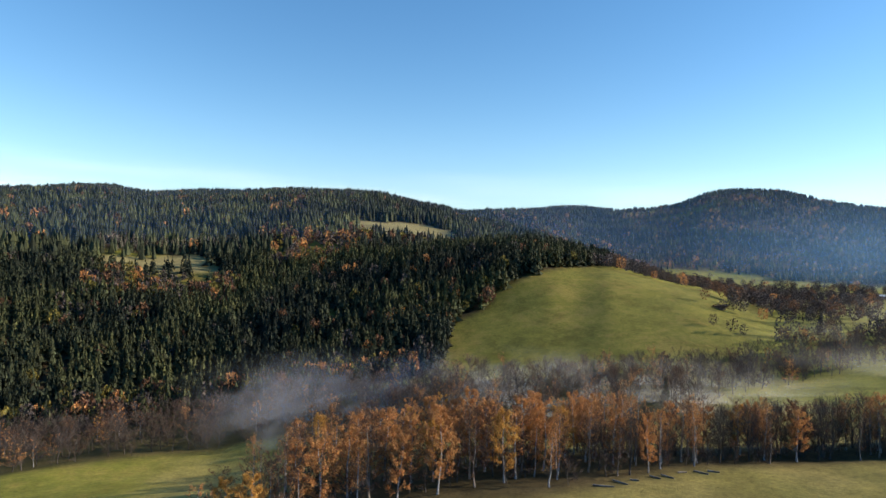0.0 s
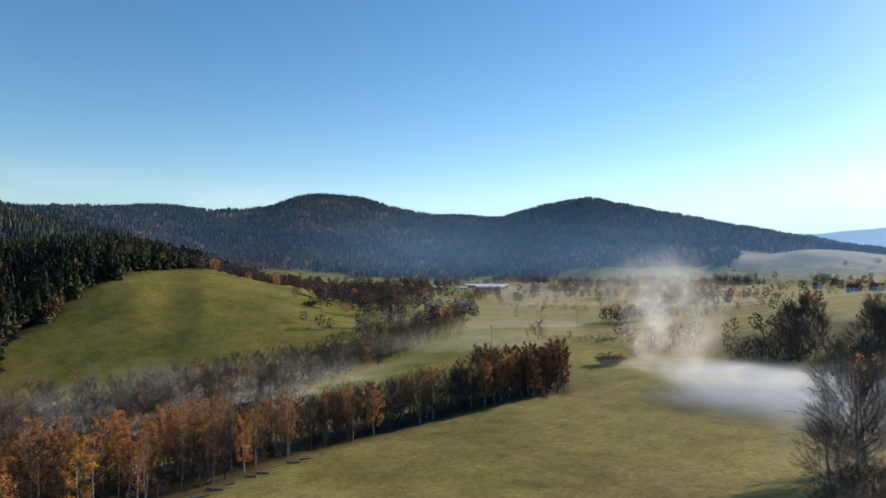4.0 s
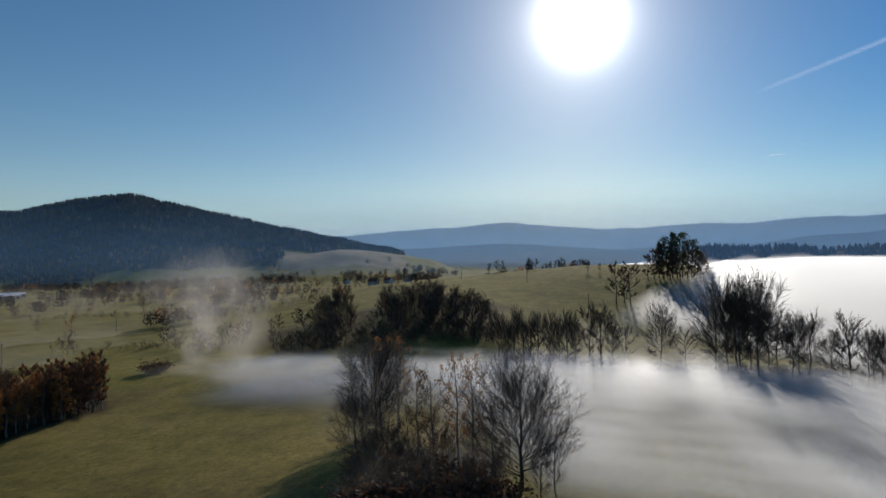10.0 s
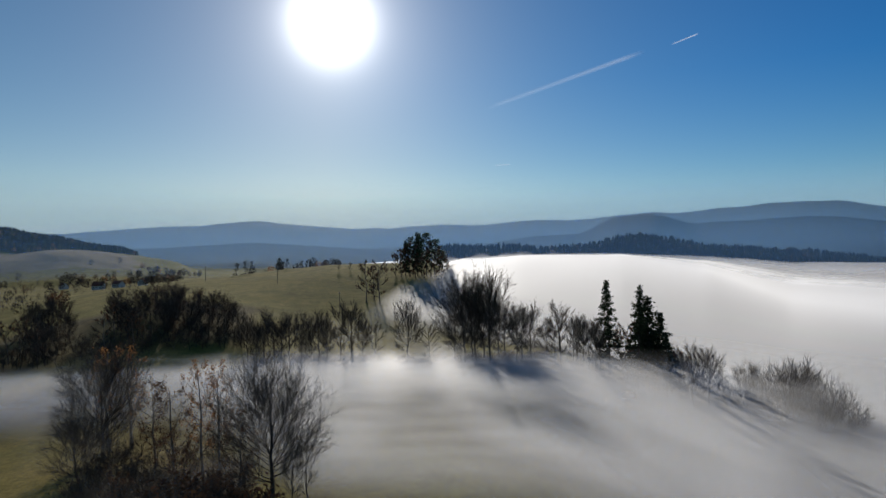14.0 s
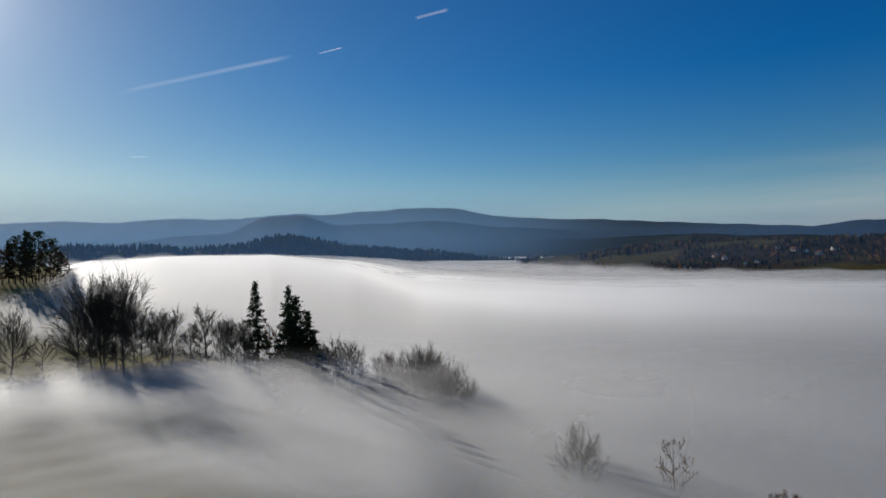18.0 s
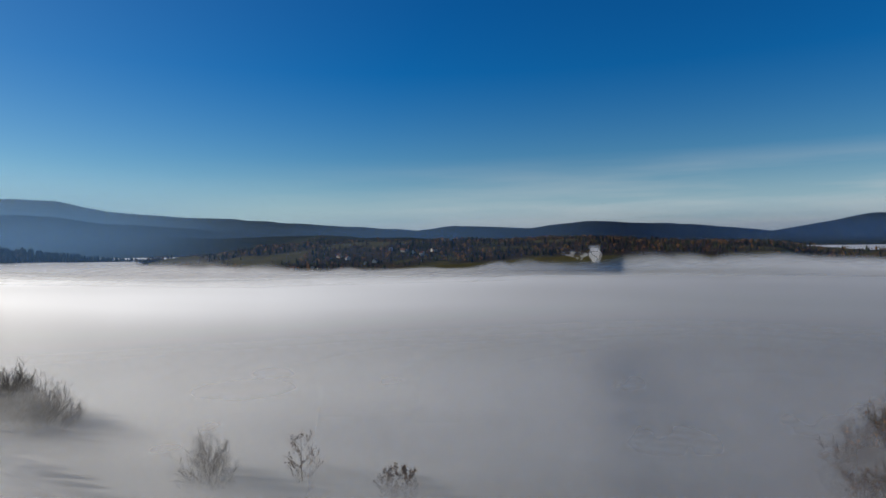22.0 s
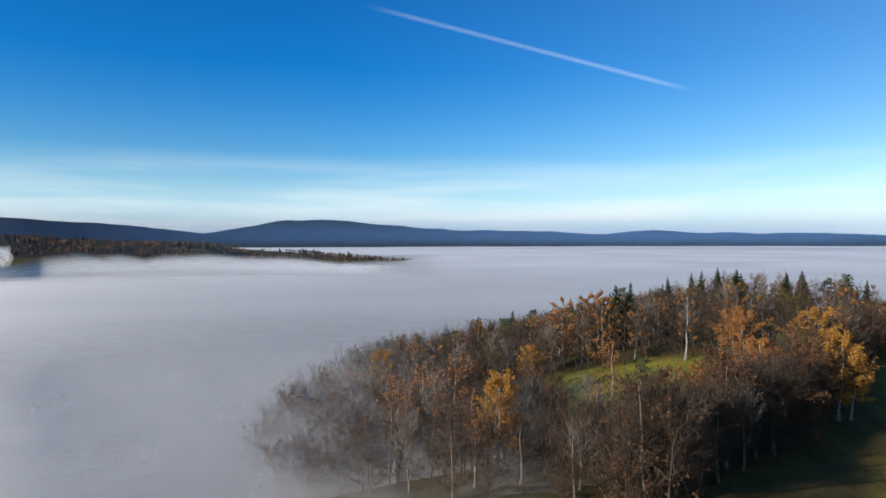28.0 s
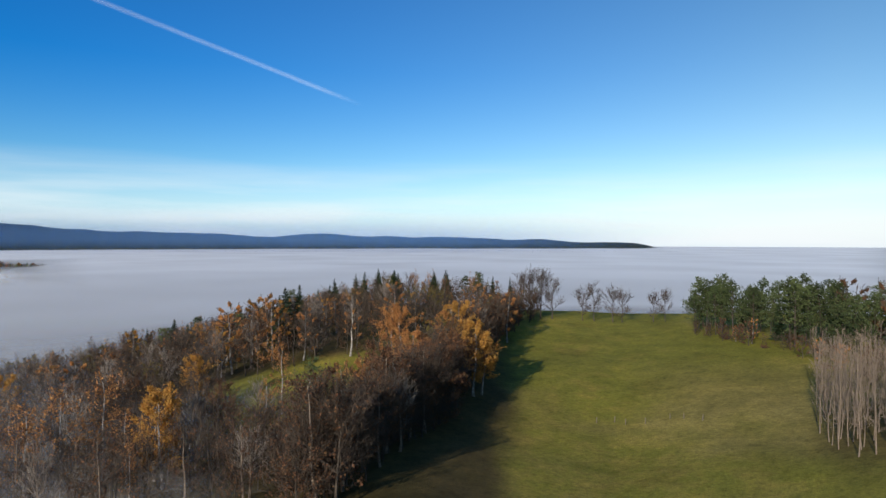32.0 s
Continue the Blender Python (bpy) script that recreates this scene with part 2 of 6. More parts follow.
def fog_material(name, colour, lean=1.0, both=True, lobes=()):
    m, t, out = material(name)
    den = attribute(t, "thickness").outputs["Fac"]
    # Shading normal fixed towards the sun, not taken from the sheet.
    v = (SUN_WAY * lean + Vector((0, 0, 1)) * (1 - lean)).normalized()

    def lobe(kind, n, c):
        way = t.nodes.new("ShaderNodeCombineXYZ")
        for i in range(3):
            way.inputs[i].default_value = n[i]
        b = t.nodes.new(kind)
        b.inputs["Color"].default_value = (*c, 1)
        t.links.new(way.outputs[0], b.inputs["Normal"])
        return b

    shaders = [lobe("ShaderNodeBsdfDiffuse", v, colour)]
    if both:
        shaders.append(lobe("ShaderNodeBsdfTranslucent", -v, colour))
    # Lobes with fixed normals put the forward-scattered brightness in.
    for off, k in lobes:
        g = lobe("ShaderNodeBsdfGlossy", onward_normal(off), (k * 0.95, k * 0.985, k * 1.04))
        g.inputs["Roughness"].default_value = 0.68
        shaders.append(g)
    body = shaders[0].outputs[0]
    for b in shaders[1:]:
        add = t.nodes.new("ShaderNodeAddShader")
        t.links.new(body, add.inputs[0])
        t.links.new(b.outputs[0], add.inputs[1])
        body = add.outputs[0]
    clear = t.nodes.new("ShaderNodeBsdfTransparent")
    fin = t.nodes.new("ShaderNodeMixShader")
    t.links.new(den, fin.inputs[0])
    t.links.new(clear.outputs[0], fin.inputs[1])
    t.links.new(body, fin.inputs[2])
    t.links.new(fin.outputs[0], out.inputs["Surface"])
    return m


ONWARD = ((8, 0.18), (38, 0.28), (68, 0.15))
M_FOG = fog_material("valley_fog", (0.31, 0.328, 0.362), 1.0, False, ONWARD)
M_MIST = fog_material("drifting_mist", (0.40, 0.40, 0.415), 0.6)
# Distance haze: the blue of far air is put into the sheets' colour.
M_HAZE_TINT = fog_material("blue_haze_tint", (0.070, 0.155, 0.33), 0.6)
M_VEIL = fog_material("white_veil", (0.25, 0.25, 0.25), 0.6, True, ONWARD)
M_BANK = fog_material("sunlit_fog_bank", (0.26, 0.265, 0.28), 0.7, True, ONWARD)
# Sunward haze has its brightness put in as a paler colour.
M_SUN_HAZE_TINT = fog_material("sunlit_haze", (0.13, 0.26, 0.45), 0.6)
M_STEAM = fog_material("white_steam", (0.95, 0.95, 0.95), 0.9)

# ---- the land ----
def mesh_np(name, verts, faces, mat=None, smooth=False):
    """A mesh from numpy arrays; faces all have the same number of corners."""
    me = bpy.data.meshes.new(name)
    verts = np.ascontiguousarray(verts, dtype=np.float32)
    faces = np.ascontiguousarray(faces, dtype=np.int32)
    n, k = faces.shape
    me.vertices.add(len(verts))
    me.vertices.foreach_set("co", verts.ravel())
    me.loops.add(n * k)
    me.loops.foreach_set("vertex_index", faces.ravel())
    me.polygons.add(n)
    me.polygons.foreach_set("loop_start", np.arange(0, n * k, k, dtype=np.int32))
    me.polygons.foreach_set("loop_total", np.full(n, k, dtype=np.int32))
    me.polygons.foreach_set("use_smooth", np.full(n, smooth))
    me.update(calc_edges=True)
    if mat:
        me.materials.append(mat)
    return me


def fbm(x, y, scale, seed=0, octaves=4):
    """Cheap smooth noise in about -1 to 1 on arrays."""
    rng = np.random.RandomState(seed)
    out = np.zeros_like(x, dtype=float)
    amp = 1.0
    for _ in range(octaves):
        for _ in range(3):
            a, p, q = rng.uniform(0, 6.28), rng.uniform(0, 6.28), rng.uniform(0, 6.28)
            u = (x * math.cos(a) + y * math.sin(a)) / scale
            v = (-x * math.sin(a) + y * math.cos(a)) / scale
            out += amp * np.sin(u * 2.1 + p + 1.3 * np.sin(v * 1.7 + q)) / 3
        amp *= 0.55
        scale *= 0.47
    return out / 1.5


def bearing(x, y):
    """Degrees clockwise from north (-70 to 290), and distance from the drone."""
    a = np.degrees(np.arctan2(x, y))
    return np.where(a < -70, a + 360, a), np.hypot(x, y)


def smooth01(s):
    s = np.clip(s, 0, 1)
    return s * s * (3 - 2 * s)


# height of the open land below the drone, by bearing and distance
RADII = np.log(np.array([60, 130, 220, 330, 520, 900]))
BASE = {
    -40: (-36, -50, -70, -85, -60, -20),
    -20: (-37, -50, -72, -78, -60, -20),
    0: (-36.5, -41.5, -59, -62, -35, -15),
    9: (-36, -40.5, -57, -58.5, -21, -25),
    15: (-35.7, -40.2, -54.5, -56.2, -13, -35),
    21: (-35.5, -39.6, -51.5, -54.3, -22, -38),
    28: (-35.3, -39, -48, -52, -40, -40),
    42: (-35, -37.2, -40, -41, -42, -40),
    58: (-34, -36, -36, -38, -38, -36),
    75: (-33, -36, -35, -21, -16, -30),
    88: (-33, -36, -36, -32, -6, -40),
    97: (-33, -37, -37, -37, -6, -70),
    107: (-34, -38, -36, -46, -70, -90),
    130: (-38, -54, -60, -78, -92, -100),
    190: (-38, -60, -75, -88, -95, -100),
    200: (-36, -47, -54, -75, -95, -100),
    215: (-34, -42, -44, -60, -95, -100),
    235: (-34, -38, -31, -32, -85, -100),
    247: (-36, -40, -38, -34, -80, -100),
    256: (-36.6, -41, -38.5, -35, -70, -100),
    268: (-35, -36, -33, -32, -70, -100),
    280: (-32, -28, -28, -31, -70, -80),
}
B_AZ = np.array(sorted(BASE))
B_Z = np.array([BASE[a] for a in B_AZ], dtype=float)


def base_land(az, r):
    lr = np.log(np.clip(r, 60, 900))
    i = np.clip(np.searchsorted(RADII, lr) - 1, 0, len(RADII) - 2)
    u = smooth01((lr - RADII[i]) / (RADII[i + 1] - RADII[i])) * 0.5 + 0.5 * (lr - RADII[i]) / (RADII[i + 1] - RADII[i])
    n = len(B_AZ)
    j = np.searchsorted(B_AZ, az, side="right") - 1
    a0 = np.where(j < 0, B_AZ[-1] - 360, B_AZ[j])
    j1 = (j + 1) % n
    a1 = np.where(j + 1 >= n, B_AZ[0] + 360, B_AZ[j1])
    v = (az - a0) / (a1 - a0)
    v = 0.3 * smooth01(v) + 0.7 * v
    lo = B_Z[j, i] * (1 - u) + B_Z[j, i + 1] * u
    hi = B_Z[j1, i] * (1 - u) + B_Z[j1, i + 1] * u
    return lo * (1 - v) + hi * v


class Hill:
    """A hill whose crest runs past the given bearings, distances and heights; it rises over front metres and falls over back."""

    def __init__(self, crest, front, back, ends=4.0, curve=0.5):
        c = np.array(crest, dtype=float)
        g = np.arange(c[0, 0] - 15, c[-1, 0] + 15, 0.2)
        k = np.exp(-0.5 * (np.arange(-8, 9) * 0.2 / 0.5) ** 2)
        k /= k.sum()
        pad = lambda q: np.convolve(np.pad(q, 8, mode="edge"), k, "valid")
        self.g, self.r, self.h = g, pad(np.interp(g, c[:, 0], c[:, 1])), pad(np.interp(g, c[:, 0], c[:, 2]))
        self.h = self.h + 8.0 * (self.r > 3000)
        self.a0, self.a1, self.front, self.back, self.ends, self.curve = c[0, 0], c[-1, 0], front, back, ends, curve

    def raise_land(self, az, r, z):
        rr, hh = np.interp(az, self.g, self.r), np.interp(az, self.g, self.h)
        s = np.where(r < rr, (r - rr + self.front) / self.front, (rr + self.back - r) / self.back)
        s = np.clip(s, 0, 1)
        s = self.curve * s + (1 - self.curve) * smooth01(s)
        e = smooth01((az - self.a0) / self.ends + 1) * smooth01((self.a1 - az) / self.ends + 1)
        return np.maximum(z, z + np.maximum(hh - z, 0) * s * e)


HILLS = [
    Hill([(-60, 1500, 85), (-35.4, 1500, 103), (-28.3, 1500, 121), (-25, 1500, 109), (-17.8, 1500, 126), (-13, 1500, 135), (-7.5, 1500, 132), (-3.4, 1500, 117), (0.8, 1500, 97), (4.4, 1500, 80), (9, 1500, 60)], 1150, 900),
    Hill([(-12, 650, -30), (-7, 640, -18), (-3, 630, -5), (1.4, 620, 3), (7.5, 610, 9), (11, 610, 3), (13.2, 615, -3), (15.3, 620, -7.5), (17, 620, -12), (21, 600, -24)], 190, 230),
    Hill([(4.7, 2000, 111), (8.2, 2020, 139), (12.2, 2040, 160), (16.4, 2060, 151), (20.5, 2080, 166), (22.6, 2100, 201), (24.6, 2120, 218), (28.6, 2140, 210), (31.1, 2160, 181), (35, 2190, 155), (41.2, 2167, 144), (45.1, 2133, 179), (49, 2100, 203), (52.5, 2067, 173), (56.1, 2033, 137), (60.3, 2000, 105), (64.4, 1967, 73), (66.4, 1933, 61), (70.5, 1900, 28)], 950, 900),
    Hill([(57, 4300, 140), (66.5, 4300, 154), (71.5, 4300, 190), (76.6, 4300, 210), (81.2, 4300, 237), (85.9, 4300, 212), (89.9, 4300, 175), (96.8, 4200, 192), (101.5, 4100, 184), (105.9, 4000, 201), (112, 3900, 194), (116.2, 3800, 200)], 2000, 600),
    Hill([(114, 3600, 190), (119.3, 3600, 198), (122, 3600, 216), (128, 3600, 232), (130.7, 3600, 222), (134, 3600, 181), (138.2, 3600, 154), (142.3, 3600, 136), (150.1, 3470, 100), (160.4, 3386, 59), (165.4, 3300, 19)], 1500, 900),
    Hill([(96, 1500, 4), (97.7, 1500, 10), (101.8, 1530, 15), (103.8, 1586, 17), (106.8, 1671, 13), (110.4, 1757, 12), (115.6, 1843, 39), (120.7, 1929, 10), (129.1, 2014, -14), (134.7, 2100, -45)], 500, 500),
    Hill([(151.3, 2600, 40), (158.7, 2338, 4), (167.4, 2075, 1), (175.1, 1862, 10), (182.2, 1750, -8), (191, 1638, -16), (197.6, 1575, -26), (202.5, 1538, -41), (207.1, 1500, -55)], 700, 500),
    Hill([(138, 1750, -34), (146, 1650, -6), (152, 1580, 2), (158.7, 1500, 3), (167.4, 1450, 1), (175.1, 1400, 8), (182.2, 1400, -6), (190, 1450, -16)], 760, 800),
    Hill([(160.4, 4500, 84), (163.4, 4500, 111), (170.3, 4500, 86), (174.5, 4500, 127), (179.4, 4500, 111), (185.4, 4500, 78), (189.7, 4500, 40)], 1200, 400),
    Hill([(190.8, 4000, 33), (196.9, 4060, 123), (202.5, 4120, 121), (211.6, 4180, 62), (221.8, 4240, 48), (224.3, 4300, 36), (230.5, 4360, 62), (234.6, 4420, 41), (242, 4480, 40), (251.1, 4540, 17), (257.9, 4600, -5)], 900, 400),
    Hill([(62, 1450, 14), (66, 1450, 30), (70, 1450, 22), (74, 1450, 2)], 330, 300),
]


def land(x, y):
    """Height of the ground, in metres, relative to the drone's eye."""
    x, y = np.asarray(x, dtype=float), np.asarray(y, dtype=float)
    az, r = bearing(x, y)
    z = base_land(az, r)
    for h in HILLS:
        z = h.raise_land(az, r, z)
    rough = smooth01((r - 480) / 900) * np.where((az > 18) & (r < 1150), 0.25, 1.0)
    return z + fbm(x, y, 60, 3) * 0.7 + fbm(x, y, 220, 5, 5) * 8.0 * rough


def inside(az, r, a0, a1, r0, r1, soft=1.0):
    """1 inside a patch given by bearings and distances, with a soft rim."""
    x, y = r * np.sin(np.radians(az)), r * np.cos(np.radians(az))
    az, r = az + fbm(x, y, 45, 91) * 0.8 * np.minimum(soft, 2), r * (1 + 0.025 * fbm(x, y, 60, 92))
    return smooth01((az - a0) / soft + .5) * smooth01((a1 - az) / soft + .5) * smooth01((r - r0) / (soft * 12) + .5) * smooth01((r1 - r) / (soft * 12) + .5)


def forest_cover(x, y):
    """How closely the ground is wooded with dark conifers, 0 to 1."""
    az, r = bearing(x, y)
    wob = fbm(x, y, 120, 11) * 0.5
    edge = np.interp(az, [-60, -35, -17, -12, -8, -2, 0.2, 0.9, 4.2, 5.2, 7.6, 10, 13, 15, 16, 17.5], [315, 315, 315, 300, 310, 326, 345, 405, 428, 455, 470, 488, 530, 600, 640, 1200])
    f = smooth01((r - edge) / 18 + 0.5) * (az < 17)
    f = np.maximum(f, smooth01((r - 1230 - wob * 120) / 60) * (az >= 5) * ((az < 72) & ((r > 1520) | (az < 66))))
    f = np.maximum(f, (r > 2450) * 1.0)
    f = np.maximum(f, smooth01((r - 1200) / 40) * (az > 98) * (az < 137))
    f = np.maximum(f, smooth01((fbm(x, y, 170, 21) + 0.25) * 5) * (r > 1150) * (az > 137) * (az < 210))
    for a0, a1, r0, r1, k in ((-29, -19.5, 575, 672, 0.9), (-8, 1.6, 715, 870, 1), (-15, -8.5, 600, 700, 0.7), (19, 24, 1740, 1800, 0.5), (14.5, 19, 1900, 2010, 0.8), (-10.5, -8, 420, 470, 0.8)):
        f = f * (1 - k * inside(az + 1.5 * wob, r + 90 * wob, a0, a1, r0, r1))
    f = f * (1 - inside(az, r, 61, 76, 1200, 1500))
    return f


def litter_and_shade(x, y):
    """Brown ground: bare and leaf-strewn below the forest and in the small woods, the hills beyond the fog, and shade
    put on the open hill.
    """
    az, r = bearing(x, y)
    g = forest_cover(x, y)
    row_r = np.interp(az, [-14, 8, 14, 22, 33, 37, 46.5], [100, 106, 114, 129, 150, 162, 184])
    g = np.maximum(g, 0.85 * inside(az, r - row_r + 100, -16, 47, 96, 124, 1))
    # Litter tone darkens the open green hill, for its slope turned from the sun.
    g = np.maximum(g, 0.32 * inside(az, r, -2, 27, 310, 570, 2))
    g = np.maximum(g, 0.9 * inside(az, r, 67, 81, 60, 120, 1))
    g = np.maximum(g, 0.7 * inside(az, r, -11, 24, 205, 300, 2))
    g = np.maximum(g, 0.8 * inside(az, r, -60, -10, 242, 330, 1))
    g = np.maximum(g, 0.5 * inside(az, r, -29, -19, 540, 600, 1))
    g = np.maximum(g, 0.7 * inside(az, r, 60, 82, 246, 345, 2))
    g = np.maximum(g, 0.8 * inside(az, r, 80, 122, 205, 226, 1))
    wood = inside(az, r + 4 * np.maximum(az - 240, 0), 188, 246.5, 60, 345, 4) * (1 - inside(az, r, 220, 234, 138, 190)) * (1 - inside(az, r, 235, 239, 195, 224))
    g = np.maximum(g, 0.85 * wood)
    g = np.maximum(g, 0.6 * inside(az, r, 272.5, 290, 106, 150, 3))
    # Brown tone over all the hills beyond the fog.
    return np.maximum(g, 0.7 * (az > 137) * (az < 210) * (r > 900))


def dryness(x, y):
    az, r = bearing(x, y)
    d = inside(az, r, -25, 120, 0, 235, 6) * (0.75 + 0.5 * fbm(x, y, 40, 8))
    d = np.maximum(d, 0.45 * inside(az, r, 40, 110, 230, 1200, 4))
    d = np.maximum(d, 0.8 * inside(az, r, 240, 290, 0, 190, 6) * smooth01(fbm(x, y, 50, 9) + 0.5))
    return np.clip(d, 0, 1)


def pale_field(x, y):
    az, r = bearing(x, y)
    p = inside(az, r, 61, 72, 1200, 1480)
    for a0, a1, r0, r1 in ((-29, -19.5, 600, 672), (-8, 1.6, 715, 870)):
        p = np.maximum(p, 0.6 * inside(az, r, a0, a1, r0, r1))
    return np.clip(p, 0, 1)


radii = np.concatenate([[0.0, 15, 30, 45], np.geomspace(58, 4960, 300)])
angles = np.radians(np.arange(0, 360, 0.5))
ga, gr = np.meshgrid(angles, radii)
gx, gy = gr * np.sin(ga), gr * np.cos(ga)
gz = land(gx, gy) + EYE
nr, na = gx.shape
ii, jj = np.meshgrid(np.arange(nr - 1), np.arange(na), indexing="ij")
j2 = (jj + 1) % na
quads = np.stack([ii * na + jj, ii * na + j2, (ii + 1) * na + j2, (ii + 1) * na + jj], -1).reshape(-1, 4)[:, ::-1]
g_me = mesh_np("ground", np.stack([gx, gy, gz], -1).reshape(-1, 3), quads, M_GROUND, True)
g_at = g_me.color_attributes.new("cover", "FLOAT_COLOR", "POINT")
g_rgba = np.stack([litter_and_shade(gx, gy), dryness(gx, gy), pale_field(gx, gy), smooth01((gr - 2150) / 250)], -1).astype(np.float32)
g_at.data.foreach_set("color", g_rgba.ravel())
tagged(new("ground", g_me), "rolling autumn meadow and woodland hills reaching the horizon", "ground", kind="structure")


def ground_at(x, y):
    return float(land(np.array([x]), np.array([y]))[0]) + EYE


def spot(az, r):
    a = radians(az)
    return r * math.sin(a), r * math.cos(a)

# ---- trees ----
def tubes(segs, sides=3):
    """Tapered limbs from rows of x y z, x y z, radius, radius."""
    s = np.array(segs, dtype=float)
    p, q, r0, r1 = s[:, 0:3], s[:, 3:6], s[:, 6], s[:, 7]
    d = q - p
    d /= np.linalg.norm(d, axis=1, keepdims=True) + 1e-9
    up = np.where(np.abs(d[:, 2:3]) > 0.9, [[1.0, 0, 0]], [[0, 0, 1.0]])
    u = np.cross(d, up)
    u /= np.linalg.norm(u, axis=1, keepdims=True)
    v = np.cross(d, u)
    ang = np.arange(sides) * 2 * np.pi / sides
    ring = u[:, None] * np.cos(ang)[None, :, None] + v[:, None] * np.sin(ang)[None, :, None]
    V = np.concatenate([p[:, None] + ring * r0[:, None, None], q[:, None] + ring * r1[:, None, None]], 1)
    n = len(s)
    k = np.arange(sides)
    f = np.stack([k, (k + 1) % sides, sides + (k + 1) % sides, sides + k], -1)
    F = (np.arange(n) * 2 * sides)[:, None, None] + f[None]
    return V.reshape(-1, 3), F.reshape(-1, 4)


def stem(rows, sides=6):
    """One unbroken tapered trunk through rows of x y z, x y z, radius, radius."""
    s = np.array(rows, dtype=float)
    pts = np.vstack([s[:, 0:3], s[-1:, 3:6]])
    rad = np.concatenate([s[:, 6], s[-1:, 7]])
    ang = np.arange(sides) * 2 * np.pi / sides
    ring = np.stack([np.cos(ang), np.sin(ang), np.zeros(sides)], -1)
    V = (pts[:, None] + ring[None] * rad[:, None, None]).reshape(-1, 3)
    k = np.arange(sides)
    f = np.stack([k, (k + 1) % sides, sides + (k + 1) % sides, sides + k], -1)
    return V, ((np.arange(len(pts) - 1) * sides)[:, None, None] + f[None]).reshape(-1, 4)


def leaf_quads(pts, size, rng, flat=0.0, slim=1.0, rise=0.0):
    """Small leaf sprays of random turn round the given points."""
    n = len(pts)
    a = rng.normal(size=(n, 3))
    b = rng.normal(size=(n, 3))
    a[:, 2] = np.abs(a[:, 2]) * (1 + rise) if rise else a[:, 2]
    a[:, 2] *= 1 - flat
    b[:, 2] *= 1 - flat
    a /= np.linalg.norm(a, axis=1, keepdims=True)
    b -= a * (a * b).sum(1, keepdims=True)
    b /= np.linalg.norm(b, axis=1, keepdims=True) + 1e-9
    w = size * rng.uniform(0.6, 1.3, (n, 1))
    h = w * rng.uniform(0.45, 0.9, (n, 1)) * slim
    V = np.stack([pts - a * w, pts - b * h * 0.8, pts + a * w, pts + b * h], 1)
    return V.reshape(-1, 3), np.arange(4 * n).reshape(-1, 4)


def unit(v):
    return v / (np.linalg.norm(v) + 1e-9)


